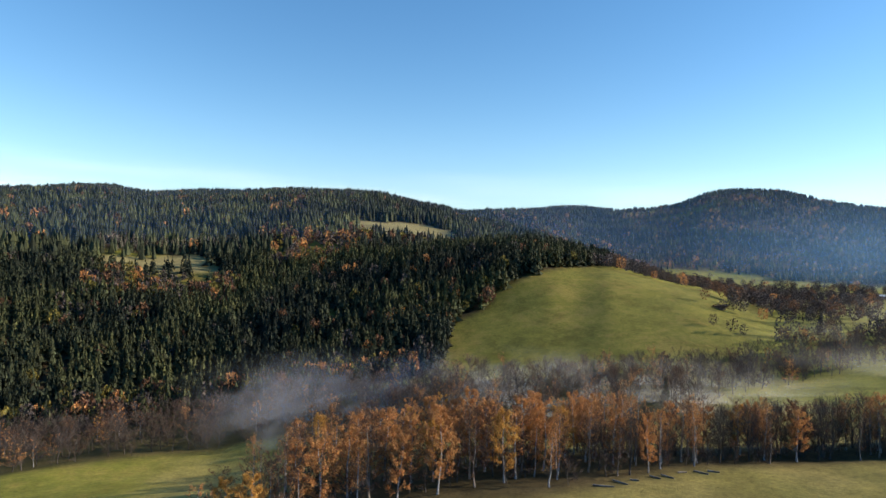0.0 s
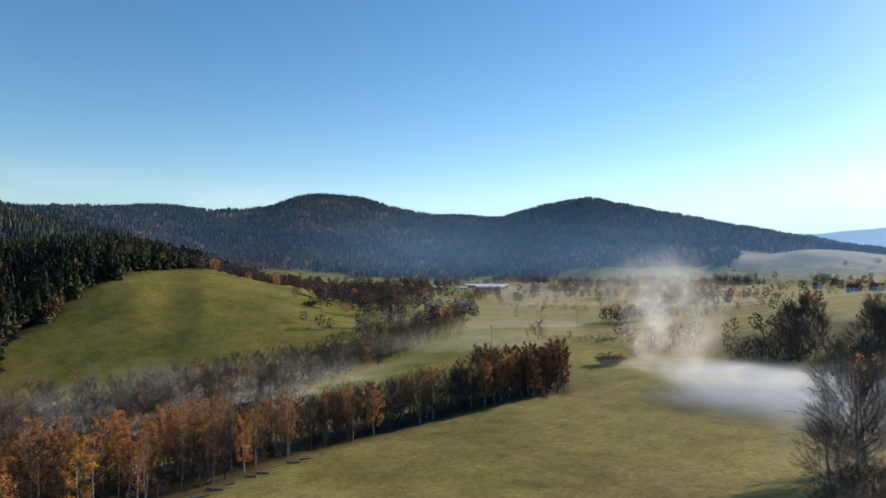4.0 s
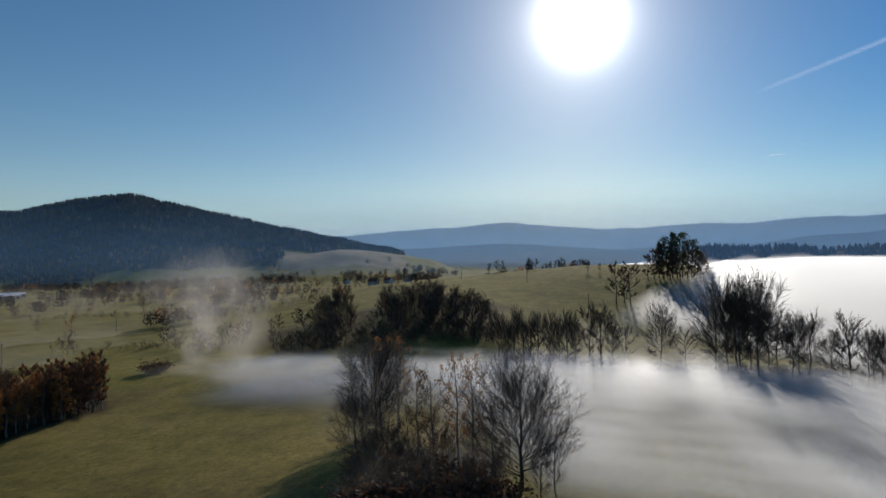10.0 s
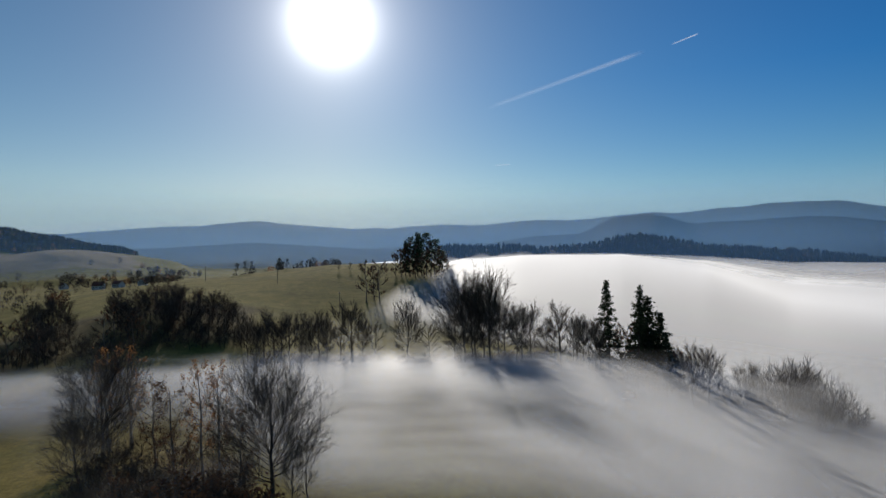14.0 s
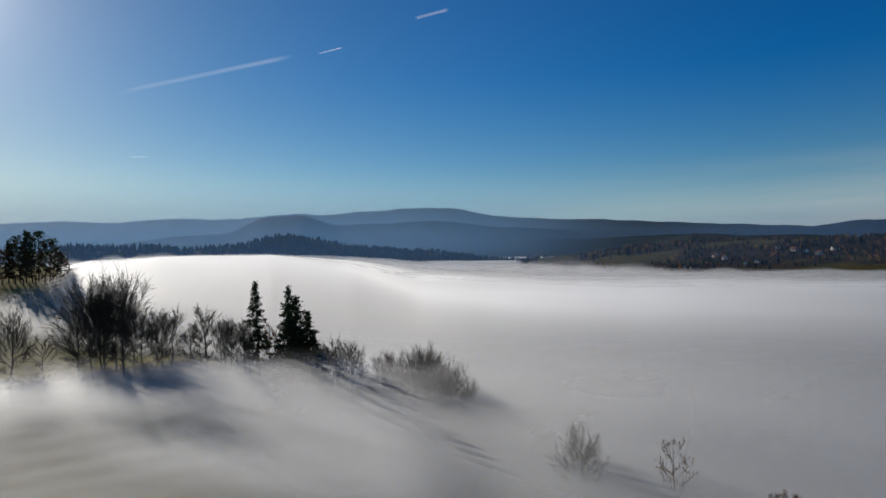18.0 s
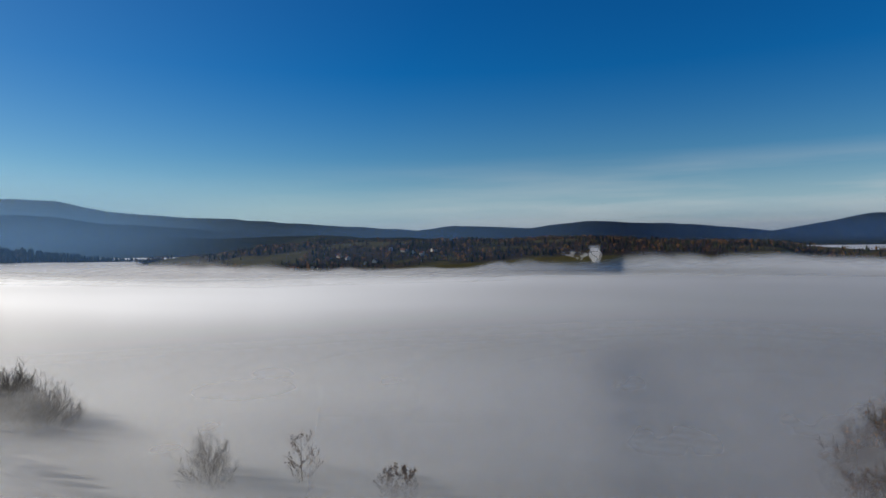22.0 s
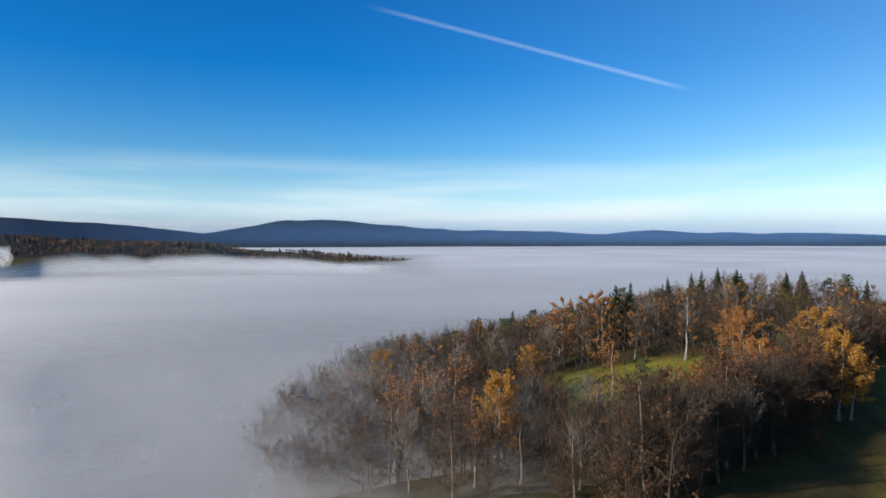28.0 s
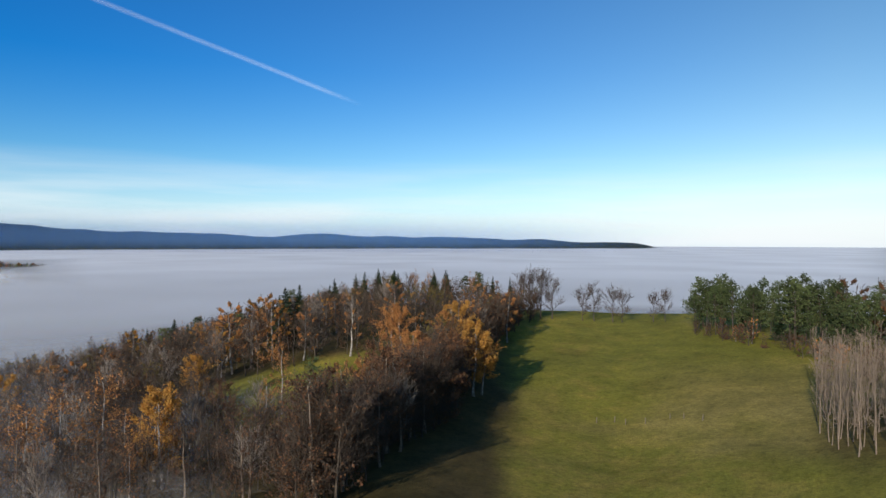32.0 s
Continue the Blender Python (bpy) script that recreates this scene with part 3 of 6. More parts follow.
def skeleton(rng, h, width, clear=0.16, limbs=18, subs=6, twigs=5, lift=0.6, trunk_r=0.014, lead=0.93, thin=0.010, shape=0.5, fan=0.0, spread=0.8, rise=12.0):
    """Trunk, limbs and twigs of a broadleaved tree h metres high: trunk rows, then limb and twig rows."""
    trunk, fine = [], []
    p, steps = np.zeros(3), 7
    path = [p]
    for i in range(steps):
        p = p + np.array([rng.normal(0, 0.010 * h), rng.normal(0, 0.010 * h), h * lead / steps])
        path.append(p)
    r_at = lambda t: h * trunk_r * (1 - 0.9 * t) + 0.02
    for i in range(steps):
        trunk.append((*path[i], *path[i + 1], r_at(i / steps) * (1.3 if i == 0 else 1), r_at((i + 1) / steps)))
    path = np.array(path)
    for i in range(limbs):
        t = clear + (0.97 - clear) * (i + rng.uniform(0, 0.8)) / limbs
        k = min(int(t * steps), steps - 1)
        o = path[k] + (path[k + 1] - path[k]) * (t * steps - k)
        u = (t - clear) / (1 - clear)
        prof = (0.78 + 0.22 * math.sin(math.pi * min(1, u / shape * 0.5))) if u < shape else math.cos(0.5 * math.pi * (u - shape) / (1.12 - shape)) ** 0.8
        a = i * 2.4 + rng.uniform(-0.5, 0.5)
        L = width * 0.56 * prof * rng.uniform(0.7, 1.15)
        d = unit(np.array([math.cos(a), math.sin(a), lift * rng.uniform(0.6, 1.4) * (0.8 + 0.8 * u)]))
        if fan:
            t = clear + (fan - clear) * rng.rand()
            k = min(int(t * steps), steps - 1)
            o = path[k] + (path[k + 1] - path[k]) * (t * steps - k)
            e = radians(rise + (80 - rise) * (0.72 * (t - clear) / (fan - clear) + 0.28 * ((i * 0.618) % 1.0)))
            d = np.array([math.cos(a) * math.cos(e), math.sin(a) * math.cos(e), math.sin(e)])
            R = np.array([width * 0.5, width * 0.5, h * 0.44])
            oo, dd = (o - [0, 0, h * 0.56]) / R, d / R
            A, B, C = dd @ dd, oo @ dd, oo @ oo - 1
            L = max(width * 0.2, (-B + math.sqrt(max(B * B - A * C, 0.01))) / A) * rng.uniform(0.75, 0.98)
        q, rad = o, max(r_at(t) * (0.27 if fan else 0.38), thin * 1.5)
        nodes = [q]
        for j in range(3):
            q2 = q + d * L / 3
            fine.append((*q, *q2, rad * (1 - 0.28 * j), max(rad * (0.72 - 0.24 * j), thin)))
            d = unit(d + np.array([rng.normal(0, .07), rng.normal(0, .07), 0.08])) if fan else unit(d + np.array([rng.normal(0, .12), rng.normal(0, .12), 0.10]))
            q = q2
            nodes.append(q)
        for j in range(subs):
            s = 0.2 + 0.8 * (j + rng.uniform(0, .9)) / subs
            m = min(int(s * 3), 2)
            o2 = nodes[m] + (nodes[m + 1] - nodes[m]) * (s * 3 - m)
            d2 = unit(unit(nodes[m + 1] - nodes[m]) + spread * unit(rng.normal(size=3)) + np.array([0, 0, 0.2]))
            L2 = L * rng.uniform(0.32, 0.62) * (1.15 - 0.5 * s)
            mid = o2 + d2 * L2 * 0.5
            end = mid + unit(d2 + np.array([0, 0, 0.25])) * L2 * 0.5
            r2 = max(rad * 0.38, thin * 1.3)
            fine.append((*o2, *mid, r2, r2 * 0.75))
            fine.append((*mid, *end, r2 * 0.75, r2 * 0.4))
            for _ in range(twigs):
                o3 = o2 + (end - o2) * rng.uniform(0.15, 1)
                d3 = unit(d2 + spread * unit(rng.normal(size=3)) + np.array([0, 0, 0.25]))
                e3 = o3 + d3 * L2 * rng.uniform(0.35, 0.75)
                fine.append((*o3, *e3, thin, thin * 0.5))
    return trunk, fine


TEMPLATES = []
SHAPES = {}


def tree_thing(name, parts, label, category="tree"):
    """parts: rows of name, vertices, faces, material. The template is kept aside and copied."""
    root = tagged(new(name), label, category)
    for pname, V, F, mat in parts:
        ob = new(pname, mesh_np(pname, V, F, mat))
        ob.parent = root
        if pname != "trunk":
            tagged(ob, kind="stuff")
    TEMPLATES.append(root)
    SHAPES[root] = parts
    return root


def bare_tree(seed, h=16, width=11, bark=None, label="bare broadleaved tree with dark branches, without leaves", twig=None, **kw):
    rng = np.random.RandomState(seed)
    tr, fi = skeleton(rng, h, width, **kw)
    return tree_thing("bare_tree", [("trunk", *stem(tr), bark or M_BARK), ("crown", *tubes(fi, 3), twig or M_TWIG)], label)


def leafy_tree(seed, leaf, h=15, width=7, leaves=1300, size=0.15, bark=None, label="", name="birch", **kw):
    rng = np.random.RandomState(seed)
    tr, fi = skeleton(rng, h, width, **kw)
    f = np.array(fi)
    light = f[f[:, 6] < 0.05]
    pick = light[rng.randint(0, len(light), leaves)]
    t = rng.uniform(0.1, 1.1, (leaves, 1))
    pts = pick[:, 0:3] * (1 - t) + pick[:, 3:6] * t + rng.normal(0, 0.16, (leaves, 3))
    return tree_thing(name, [("trunk", *stem(tr), bark or M_BIRCH), ("limbwork", *tubes(fi, 3), M_TWIG), ("crown", *leaf_quads(pts, size, rng), leaf)], label)


def canopy_tree(seed, twig, sprays, leaf, leaves, h=14, width=10):
    """A light tree for thick woods: slim limbs, upright twig sprays and some leaves."""
    rng = np.random.RandomState(seed)
    tr, fi = skeleton(rng, h, width, **WOOD)
    f = np.array(fi)

    def along(n, jit):
        p = f[rng.randint(0, len(f), n)]
        t = rng.uniform(0.2, 1.15, (n, 1))
        return p[:, 0:3] * (1 - t) + p[:, 3:6] * t + rng.normal(0, jit, (n, 3))

    return tree_thing("broadleaved_tree", [("trunk", *stem(tr, 4), M_BARK), ("limbwork", *tubes(fi, 3), M_TWIG), ("sprays", *leaf_quads(along(sprays, 0.4), 0.7, rng, 0, 0.075, 0.6), twig),
                                    ("crown", *leaf_quads(along(leaves, 0.25), 0.19, rng), leaf)], "bare broadleaved tree with a brown twiggy crown")


def spruce_parts(rng, h, width, whorls=46, boughs=8, low=0.06):
    trunk = [(0, 0, 0, 0, 0, h * 0.5, h * 0.016, h * 0.01), (0, 0, h * 0.5, 0, 0, h, h * 0.01, 0.01)]
    V, F, n = [], [], 0
    for i in range(whorls):
        t = i / (whorls - 1)
        z0w = h * (low + (0.97 - low) * t)
        L = width * 0.5 * ((1 - t) ** 0.8 + 0.04) * rng.uniform(0.8, 1.15)
        for j in range(boughs):
            if rng.rand() < 0.12:
                continue
            z = z0w + rng.uniform(-0.5, 0.5) * h * 0.02
            a = j * 2 * math.pi / boughs + i * 0.9 + rng.uniform(-0.3, 0.3)
            l = L * rng.uniform(0.65, 1.2)
            c, s = math.cos(a), math.sin(a)
            droop = l * rng.uniform(0.18, 0.45)
            w = max(0.3, l * 0.36)
            mid, tip = l * 0.55, l
            for (r0, z0, w0, r1, z1, w1) in ((0.02, 0, 0.1, mid, -droop * 0.35, w), (mid, -droop * 0.35, w, tip, -droop * 0.7 + 0.1, 0.05)):
                for sg in (-1, 1):
                    V += [(c * r0, s * r0, z + z0), (c * r1, s * r1, z + z1), (c * r1 - sg * s * w1, s * r1 + sg * c * w1, z + z1 - w1 * 0.55), (c * r0 - sg * s * w0, s * r0 + sg * c * w0, z + z0 - w0 * 0.55)]
                    F.append((n, n + 1, n + 2, n + 3))
                    n += 4
    return stem(trunk), (np.array(V), np.array(F))


def spruce(seed, h=20, width=7, **kw):
    rng = np.random.RandomState(seed)
    t, c = spruce_parts(rng, h, width, **kw)
    return tree_thing("spruce", [("trunk", *t, M_BARK), ("crown", *c, M_SPRUCE_NEAR)], "tall dark green spruce with drooping boughs", "conifer")


def ragged_spruce(seed, h=26, width=7.5):
    """An old spruce: a broken outline of uneven boughs with gaps between them."""
    rng = np.random.RandomState(seed)
    trunk = [(0, 0, 0, 0.1, 0, h * 0.5, h * 0.013, h * 0.009), (0.1, 0, h * 0.5, 0, 0.1, h * 0.98, h * 0.009, 0.03)]
    limbs, pts = [], []
    for i in range(64):
        t = 0.14 + 0.85 * (i + rng.uniform(0, 0.9)) / 64
        a = i * 2.4 + rng.uniform(-0.6, 0.6)
        L = width * 0.74 * min(1.0, 1.22 * (1.02 - t)) ** 0.9 * rng.uniform(0.45, 1.15)
        o = np.array([0, 0, h * t])
        e = o + np.array([math.cos(a) * L, math.sin(a) * L, -L * rng.uniform(-0.1, 0.35)])
        limbs.append((*o, *e, 0.06, 0.02))
        n = int(34 + 26 * L)
        c = o + (e - o) * rng.uniform(0.15, 1.05, (n, 1))
        c[:, 2] -= rng.uniform(0, 0.7, n)
        pts.append(c + rng.normal(0, 1, (n, 3)) * [0.3, 0.3, 0.22])
    return tree_thing("spruce", [("trunk", *stem(trunk), M_BARK), ("limbwork", *tubes(limbs, 3), M_TWIG), ("crown", *leaf_quads(np.concatenate(pts), 0.25, rng, 0.2), M_SPRUCE_NEAR)], "old dark spruce with ragged drooping boughs", "conifer")


def pine(seed, h=16, width=8.0, per=44, size=0.22):
    """Pine with an uneven crown of round needle clumps on rising limbs."""
    rng = np.random.RandomState(seed)
    lean = rng.normal(0, 0.5, 2)
    trunk = [(0, 0, 0, lean[0] * 0.4, lean[1] * 0.4, h * 0.5, h * 0.012, h * 0.009), (lean[0] * 0.4, lean[1] * 0.4, h * 0.5, lean[0], lean[1], h * 0.95, h * 0.009, 0.03)]
    limbs, pts = [], []
    for i in range(34):
        t = 0.24 + 0.72 * ((i + rng.uniform(0, 0.9)) / 34) ** 0.85
        a = i * 2.4 + rng.uniform(-0.9, 0.9)
        L = width * 0.5 * max(0.12, math.sin(math.pi * min(1.0, (1.03 - t) / 1.25))) ** 0.8 * rng.uniform(0.5, 1.2)
        o = np.array([lean[0] * t * 0.9, lean[1] * t * 0.9, h * t])
        e = o + np.array([math.cos(a) * L, math.sin(a) * L, L * rng.uniform(0.1, 0.75)])
        limbs.append((*o, *e, 0.06, 0.02))
        c = o + (e - o) * rng.uniform(0.45, 1.0, (per, 1))
        pts.append(c + rng.normal(0, 1, (per, 3)) * np.array([0.62, 0.62, 0.42]) * (0.55 + 0.4 * L / width * 2))
    return tree_thing("pine", [("trunk", *stem(trunk), M_BARK), ("limbwork", *tubes(limbs, 3), M_TWIG), ("crown", *leaf_quads(np.concatenate(pts), size, rng, 0.3), M_PINE)], "green Scots pine with clumps of needles", "conifer")


def bush(seed, mat, h=3, width=4, label="low brown shrub with thin bare stems"):
    rng = np.random.RandomState(seed)
    segs = []
    for i in range(70):
        a, o = rng.uniform(0, 6.28), rng.uniform(0, 0.25) * width
        p = np.array([math.cos(a) * o, math.sin(a) * o, 0])
        d = unit(np.array([math.cos(a) * 0.6, math.sin(a) * 0.6, rng.uniform(0.6, 1.4)]))
        L = h * rng.uniform(0.5, 1.0)
        m = p + d * L * 0.5
        segs.append((*p, *m, 0.05, 0.03))
        for _ in range(4):
            e = m + unit(d + 0.7 * unit(rng.normal(size=3))) * L * rng.uniform(0.3, 0.6)
            segs.append((*m, *e, 0.03, 0.008))
    s = np.array(segs)
    pts = s[:, 3:6] + rng.normal(0, 0.15, (len(s), 3))
    return tree_thing("shrub", [("stem", *tubes(segs, 3), M_TWIG), ("foliage", *leaf_quads(pts, 0.2, rng), mat)], label, "shrub")


BARE_LABEL = "bare grey-brown tree in the valley, without leaves"
LITE = dict(limbs=14, subs=5, twigs=3, thin=0.055)
WOOD = dict(limbs=13, subs=3, twigs=1, thin=0.03, clear=0.14, fan=0.8, spread=0.7, rise=6, lead=0.75, trunk_r=0.011)
KINDS = {
    "bare": [bare_tree(s, 16, 12, limbs=38, subs=9, twigs=8, clear=0.12, fan=0.8, spread=0.78, rise=9, lead=0.72, trunk_r=0.015, thin=0.014) for s in (1, 2)],
    "bare_tall": [bare_tree(s, 17, 7, limbs=26, subs=8, clear=0.2, fan=0.85, spread=0.6, rise=14, lead=0.8, thin=0.013) for s in (4, 5)],
    "bare_big": [bare_tree(s, 19, 16, limbs=56, subs=11, twigs=11, clear=0.12, fan=0.8, spread=0.8, rise=7, lead=0.68, trunk_r=0.016, thin=0.015) for s in (7, 8)],
    "pale_bare": [bare_tree(s, 16, 7.5, bark=M_PALEBARK, twig=M_PALETWIG, limbs=20, subs=7, twigs=6, clear=0.3, fan=0.9, spread=0.7, rise=22, lead=0.85, thin=0.02, label="bare aspen with pale grey limbs") for s in (16, 17, 18)],
    "bare_light": [bare_tree(s, 13, 9, label=BARE_LABEL, twig=M_GREYTWIG, **LITE) for s in (9, 10, 11)],
    "sapling": [bare_tree(s, 14, 3.0, bark=M_PALEBARK, twig=M_PALEBARK, limbs=16, subs=4, twigs=3, lift=1.1, trunk_r=0.0035, thin=0.012, clear=0.18, label="slender pale young tree without leaves") for s in (13, 14, 15)],
    "gold": [leafy_tree(s, M_GOLD, 15, 6.5, 5600, label="birch with golden autumn leaves and a pale trunk") for s in (21, 22)],
    "orange": [leafy_tree(s, M_ORANGE, 15, 6.5, 5000, label="birch with orange autumn leaves and a pale trunk") for s in (24, 25)],
    "thin": [leafy_tree(s, M_ORANGE, 16, 6, 800, label="slender birch with only a few orange leaves", clear=0.25, lift=0.8) for s in (27, 28, 29)],
    "rust": [leafy_tree(s, M_RUST, 12, 7.5, 2500, bark=M_BARK, name="broadleaved_tree", label="broadleaved tree with rust-brown autumn leaves", clear=0.08) for s in (30, 31)],
    "brown_thin": [leafy_tree(s, M_RUST, 14, 7.5, 750, bark=M_PALEBARK, name="broadleaved_tree", label="nearly bare tree with a few brown leaves") for s in (33, 34, 35)],
    "spruce": [spruce(s, 20, 8) for s in (41, 42, 43)],
    "spruce_wide": [spruce(s, 18, 9.5, low=0.04) for s in (44, 45)],
    "spruce_old": [ragged_spruce(s) for s in (46, 47, 48)],
    "pine": [pine(s) for s in (51, 52, 53, 54)],
    "bush": [bush(s, M_RUST) for s in (61, 62)],
    "bare_far": [bare_tree(s, 16, 9.5, clear=0.18, fan=0.8, spread=0.8, rise=14, lead=0.75, trunk_r=0.015, **{**LITE, "limbs": 28, "subs": 8, "twigs": 6, "thin": 0.028}) for s in (71, 72, 73)],
    "rim": [bare_tree(s, 13, 7.2, twig=M_GREYTWIG, bark=M_GREYTWIG, clear=0.18, fan=0.85, spread=0.8, rise=20, lead=0.8, trunk_r=0.012, label="bare grey tree alone on the grassy rise", **{**LITE, "limbs": 20, "subs": 6, "twigs": 6, "thin": 0.028}) for s in (110, 111, 112)],
    "bare_tall_far": [bare_tree(s, 17, 6, clear=0.2, fan=0.85, spread=0.62, rise=14, lead=0.8, trunk_r=0.014, **{**LITE, "limbs": 24, "subs": 7, "twigs": 6, "thin": 0.028}) for s in (74, 75)],
    "bare_big_far": [bare_tree(s, 19, 16, clear=0.16, fan=0.8, spread=0.8, rise=14, lead=0.72, trunk_r=0.015, **{**LITE, "limbs": 40, "subs": 9, "twigs": 9, "thin": 0.028}) for s in (76, 77)],
    "gold_far": [leafy_tree(s, M_GOLD, 15, 6.5, 2300, 0.21, label="birch with golden autumn leaves and a pale trunk", **LITE) for s in (78, 79)],
    "orange_far": [leafy_tree(s, M_ORANGE, 15, 6.5, 2100, 0.21, label="birch with orange autumn leaves and a pale trunk", **LITE) for s in (80, 81)],
    "thin_far": [leafy_tree(s, M_ORANGE, 16, 6, 300, 0.22, label="slender birch with only a few orange leaves", clear=0.25, lift=0.8, **LITE) for s in (82, 83)],
    "rust_far": [leafy_tree(s, M_RUST, 12, 7.5, 950, 0.24, bark=M_BARK, name="broadleaved_tree", label="broadleaved tree with rust-brown autumn leaves", clear=0.08, **LITE) for s in (84, 85)],
    "brown_thin_far": [leafy_tree(s, M_RUST, 14, 7.5, 320, 0.22, bark=M_PALEBARK, name="broadleaved_tree", label="nearly bare tree with a few brown leaves", **LITE) for s in (86, 87)],
    "wood_brown": [canopy_tree(s, M_BROWNTWIG, 430, M_RUST, 60) for s in (91, 92, 93)],
    "wood_grey": [canopy_tree(s, M_GREYTWIG, 430, M_RUST, 16) for s in (94, 95)],
    "wood_rust": [canopy_tree(s, M_BROWNTWIG, 200, M_RUST, 480) for s in (96, 97)],
    "wood_orange": [canopy_tree(s, M_BROWNTWIG, 80, M_ORANGE, 700) for s in (98, 99)],
    "wood_gold": [canopy_tree(s, M_BROWNTWIG, 80, M_LARCH, 700) for s in (100, 101)],
    "pine_far": [pine(s, 16, 7.6, 34, 0.27) for s in (88, 89, 90)],
}
SIZE = {"rim": 13, "wood_brown": 14, "wood_grey": 14, "wood_rust": 14, "wood_orange": 14, "wood_gold": 14, "bare": 16, "bare_tall": 17, "bare_big": 19, "bare_light": 13, "pale_bare": 16, "sapling": 14, "gold": 15, "orange": 15, "thin": 16, "rust": 12, "brown_thin": 14,
        "spruce": 20, "spruce_old": 26, "spruce_wide": 18, "pine": 16, "bush": 3}
planter = random.Random(7)


def plant(kind, az, r, h, group="", wide=1.0, sink=0.25, label=""):
    """A tree of that kind and height where it stands on the land."""
    x, y = spot(az, r)
    choice = KINDS.get(kind + "_far", KINDS[kind]) if r > 185 else KINDS[kind]
    ob = copy_thing(planter.choice(choice), pose(x, y, ground_at(x, y) - sink, planter.uniform(-2, 2), planter.uniform(-2, 2), planter.uniform(0, 360)))
    s = h / SIZE[kind]
    ob.scale = (s * wide, s * wide, s)
    return tagged(ob, label=label, group=group)


def join_trees(name, label, rows):
    """Countless trees as one mesh; rows of template, x, y, z, turn, width, height."""
    chunks, mats, n0 = {}, [], 0
    for i, (root, *at) in enumerate(rows):
        chunks.setdefault(root, []).append(at)
    vs, fs, ms = [], [], []
    for root, ats in chunks.items():
        at = np.array(ats)
        c, s = np.cos(at[:, 3])[:, None], np.sin(at[:, 3])[:, None]
        for _, V, F, mat in SHAPES[root]:
            if mat not in mats:
                mats.append(mat)
            X = (V[None, :, 0] * c - V[None, :, 1] * s) * at[:, 4:5] + at[:, 0:1]
            Y = (V[None, :, 0] * s + V[None, :, 1] * c) * at[:, 4:5] + at[:, 1:2]
            Z = V[None, :, 2] * at[:, 5:6] + at[:, 2:3]
            vs.append(np.stack([X, Y, Z], -1).reshape(-1, 3))
            fs.append((F[None] + (np.arange(len(at)) * len(V))[:, None, None]).reshape(-1, 4) + n0)
            ms.append(np.full(len(fs[-1]), mats.index(mat), dtype=np.int32))
            n0 += len(vs[-1])
    me = mesh_np(name, np.concatenate(vs), np.concatenate(fs))
    for mat in mats:
        me.materials.append(mat)
    me.polygons.foreach_set("material_index", np.concatenate(ms))
    return tagged(new(name, me), label, "wood", kind="stuff")


def plant_band(count, a0, a1, r_of, mix, heights, group, seed, ok=None, gap=2.0, joined=""):
    """Trees strewn along a band of bearings; r_of gives the near and far distance at a bearing, mix the kinds with their shares."""
    rnd = random.Random(seed)
    names, shares = list(mix), list(mix.values())
    done, tries, rows = [], 0, []
    while len(done) < count and tries < count * 30:
        tries += 1
        a = rnd.uniform(a0, a1)
        lo, hi = r_of(a)
        r = math.sqrt(rnd.uniform(lo * lo, hi * hi))
        x, y = spot(a, r)
        if (ok and not ok(a, r)) or any((x - u) ** 2 + (y - v) ** 2 < gap * gap for u, v in done):
            continue
        done.append((x, y))
        k = rnd.choices(names, shares)[0]
        if joined:
            h = rnd.uniform(*heights) / SIZE[k]
            rows.append((rnd.choice(KINDS[k]), x, y, ground_at(x, y) - 0.25, rnd.uniform(0, 6.28), h * rnd.uniform(0.85, 1.2), h))
            continue
        plant(k, a, r, rnd.uniform(*heights) * (0.25 if k == "bush" else 1.0), group, rnd.uniform(0.85, 1.15))
    if rows:
        join_trees(joined, group, rows)


def between(xs, lows, highs):
    return lambda a: (float(np.interp(a, xs, lows)), float(np.interp(a, xs, highs)))


# row of birches below the meadow
row = between([-14, 8, 14, 22, 33, 37, 46.5], [100, 106, 114, 129, 150, 162, 184], [148, 140, 142, 152, 172, 182, 203])
plant_band(62, -13, 9, row, {"orange": 5, "gold": 1.2, "thin": 3, "rust": 1, "brown_thin": 1.5}, (9.5, 14.5), "birches along the meadow's lower edge", 1, gap=3)
plant_band(70, 9, 27, row, {"orange": 1.6, "thin": 4, "bare_tall": 4, "gold": 0.5, "brown_thin": 1.5}, (9.5, 13.5), "birches along the meadow's lower edge", 2, gap=2.5)
plant_band(44, 27, 39, row, {"bare": 2, "bare_tall": 2, "thin": 2, "orange": 1.5, "brown_thin": 2, "rust": 1}, (9.5, 13.5), "birches along the meadow's lower edge", 3, gap=2.5)
plant_band(46, 39.5, 47, row, {"rust": 3, "orange": 4, "brown_thin": 1}, (11.5, 15), "rust-brown copse on the meadow", 4, gap=2.5)
plant_band(12, -22, -13, between([-22, -13], [100, 100], [125, 130]), {"gold": 2, "brown_thin": 3, "thin": 2}, (11, 14), "birches along the meadow's lower edge", 5, ok=lambda a, r: a > -20 or r < 110)
plant_band(230, -13, 46, row, {"wood_brown": 4, "wood_grey": 2, "wood_rust": 2}, (4, 9), "brown undergrowth between the birches", 32, gap=1.6, joined="undergrowth")
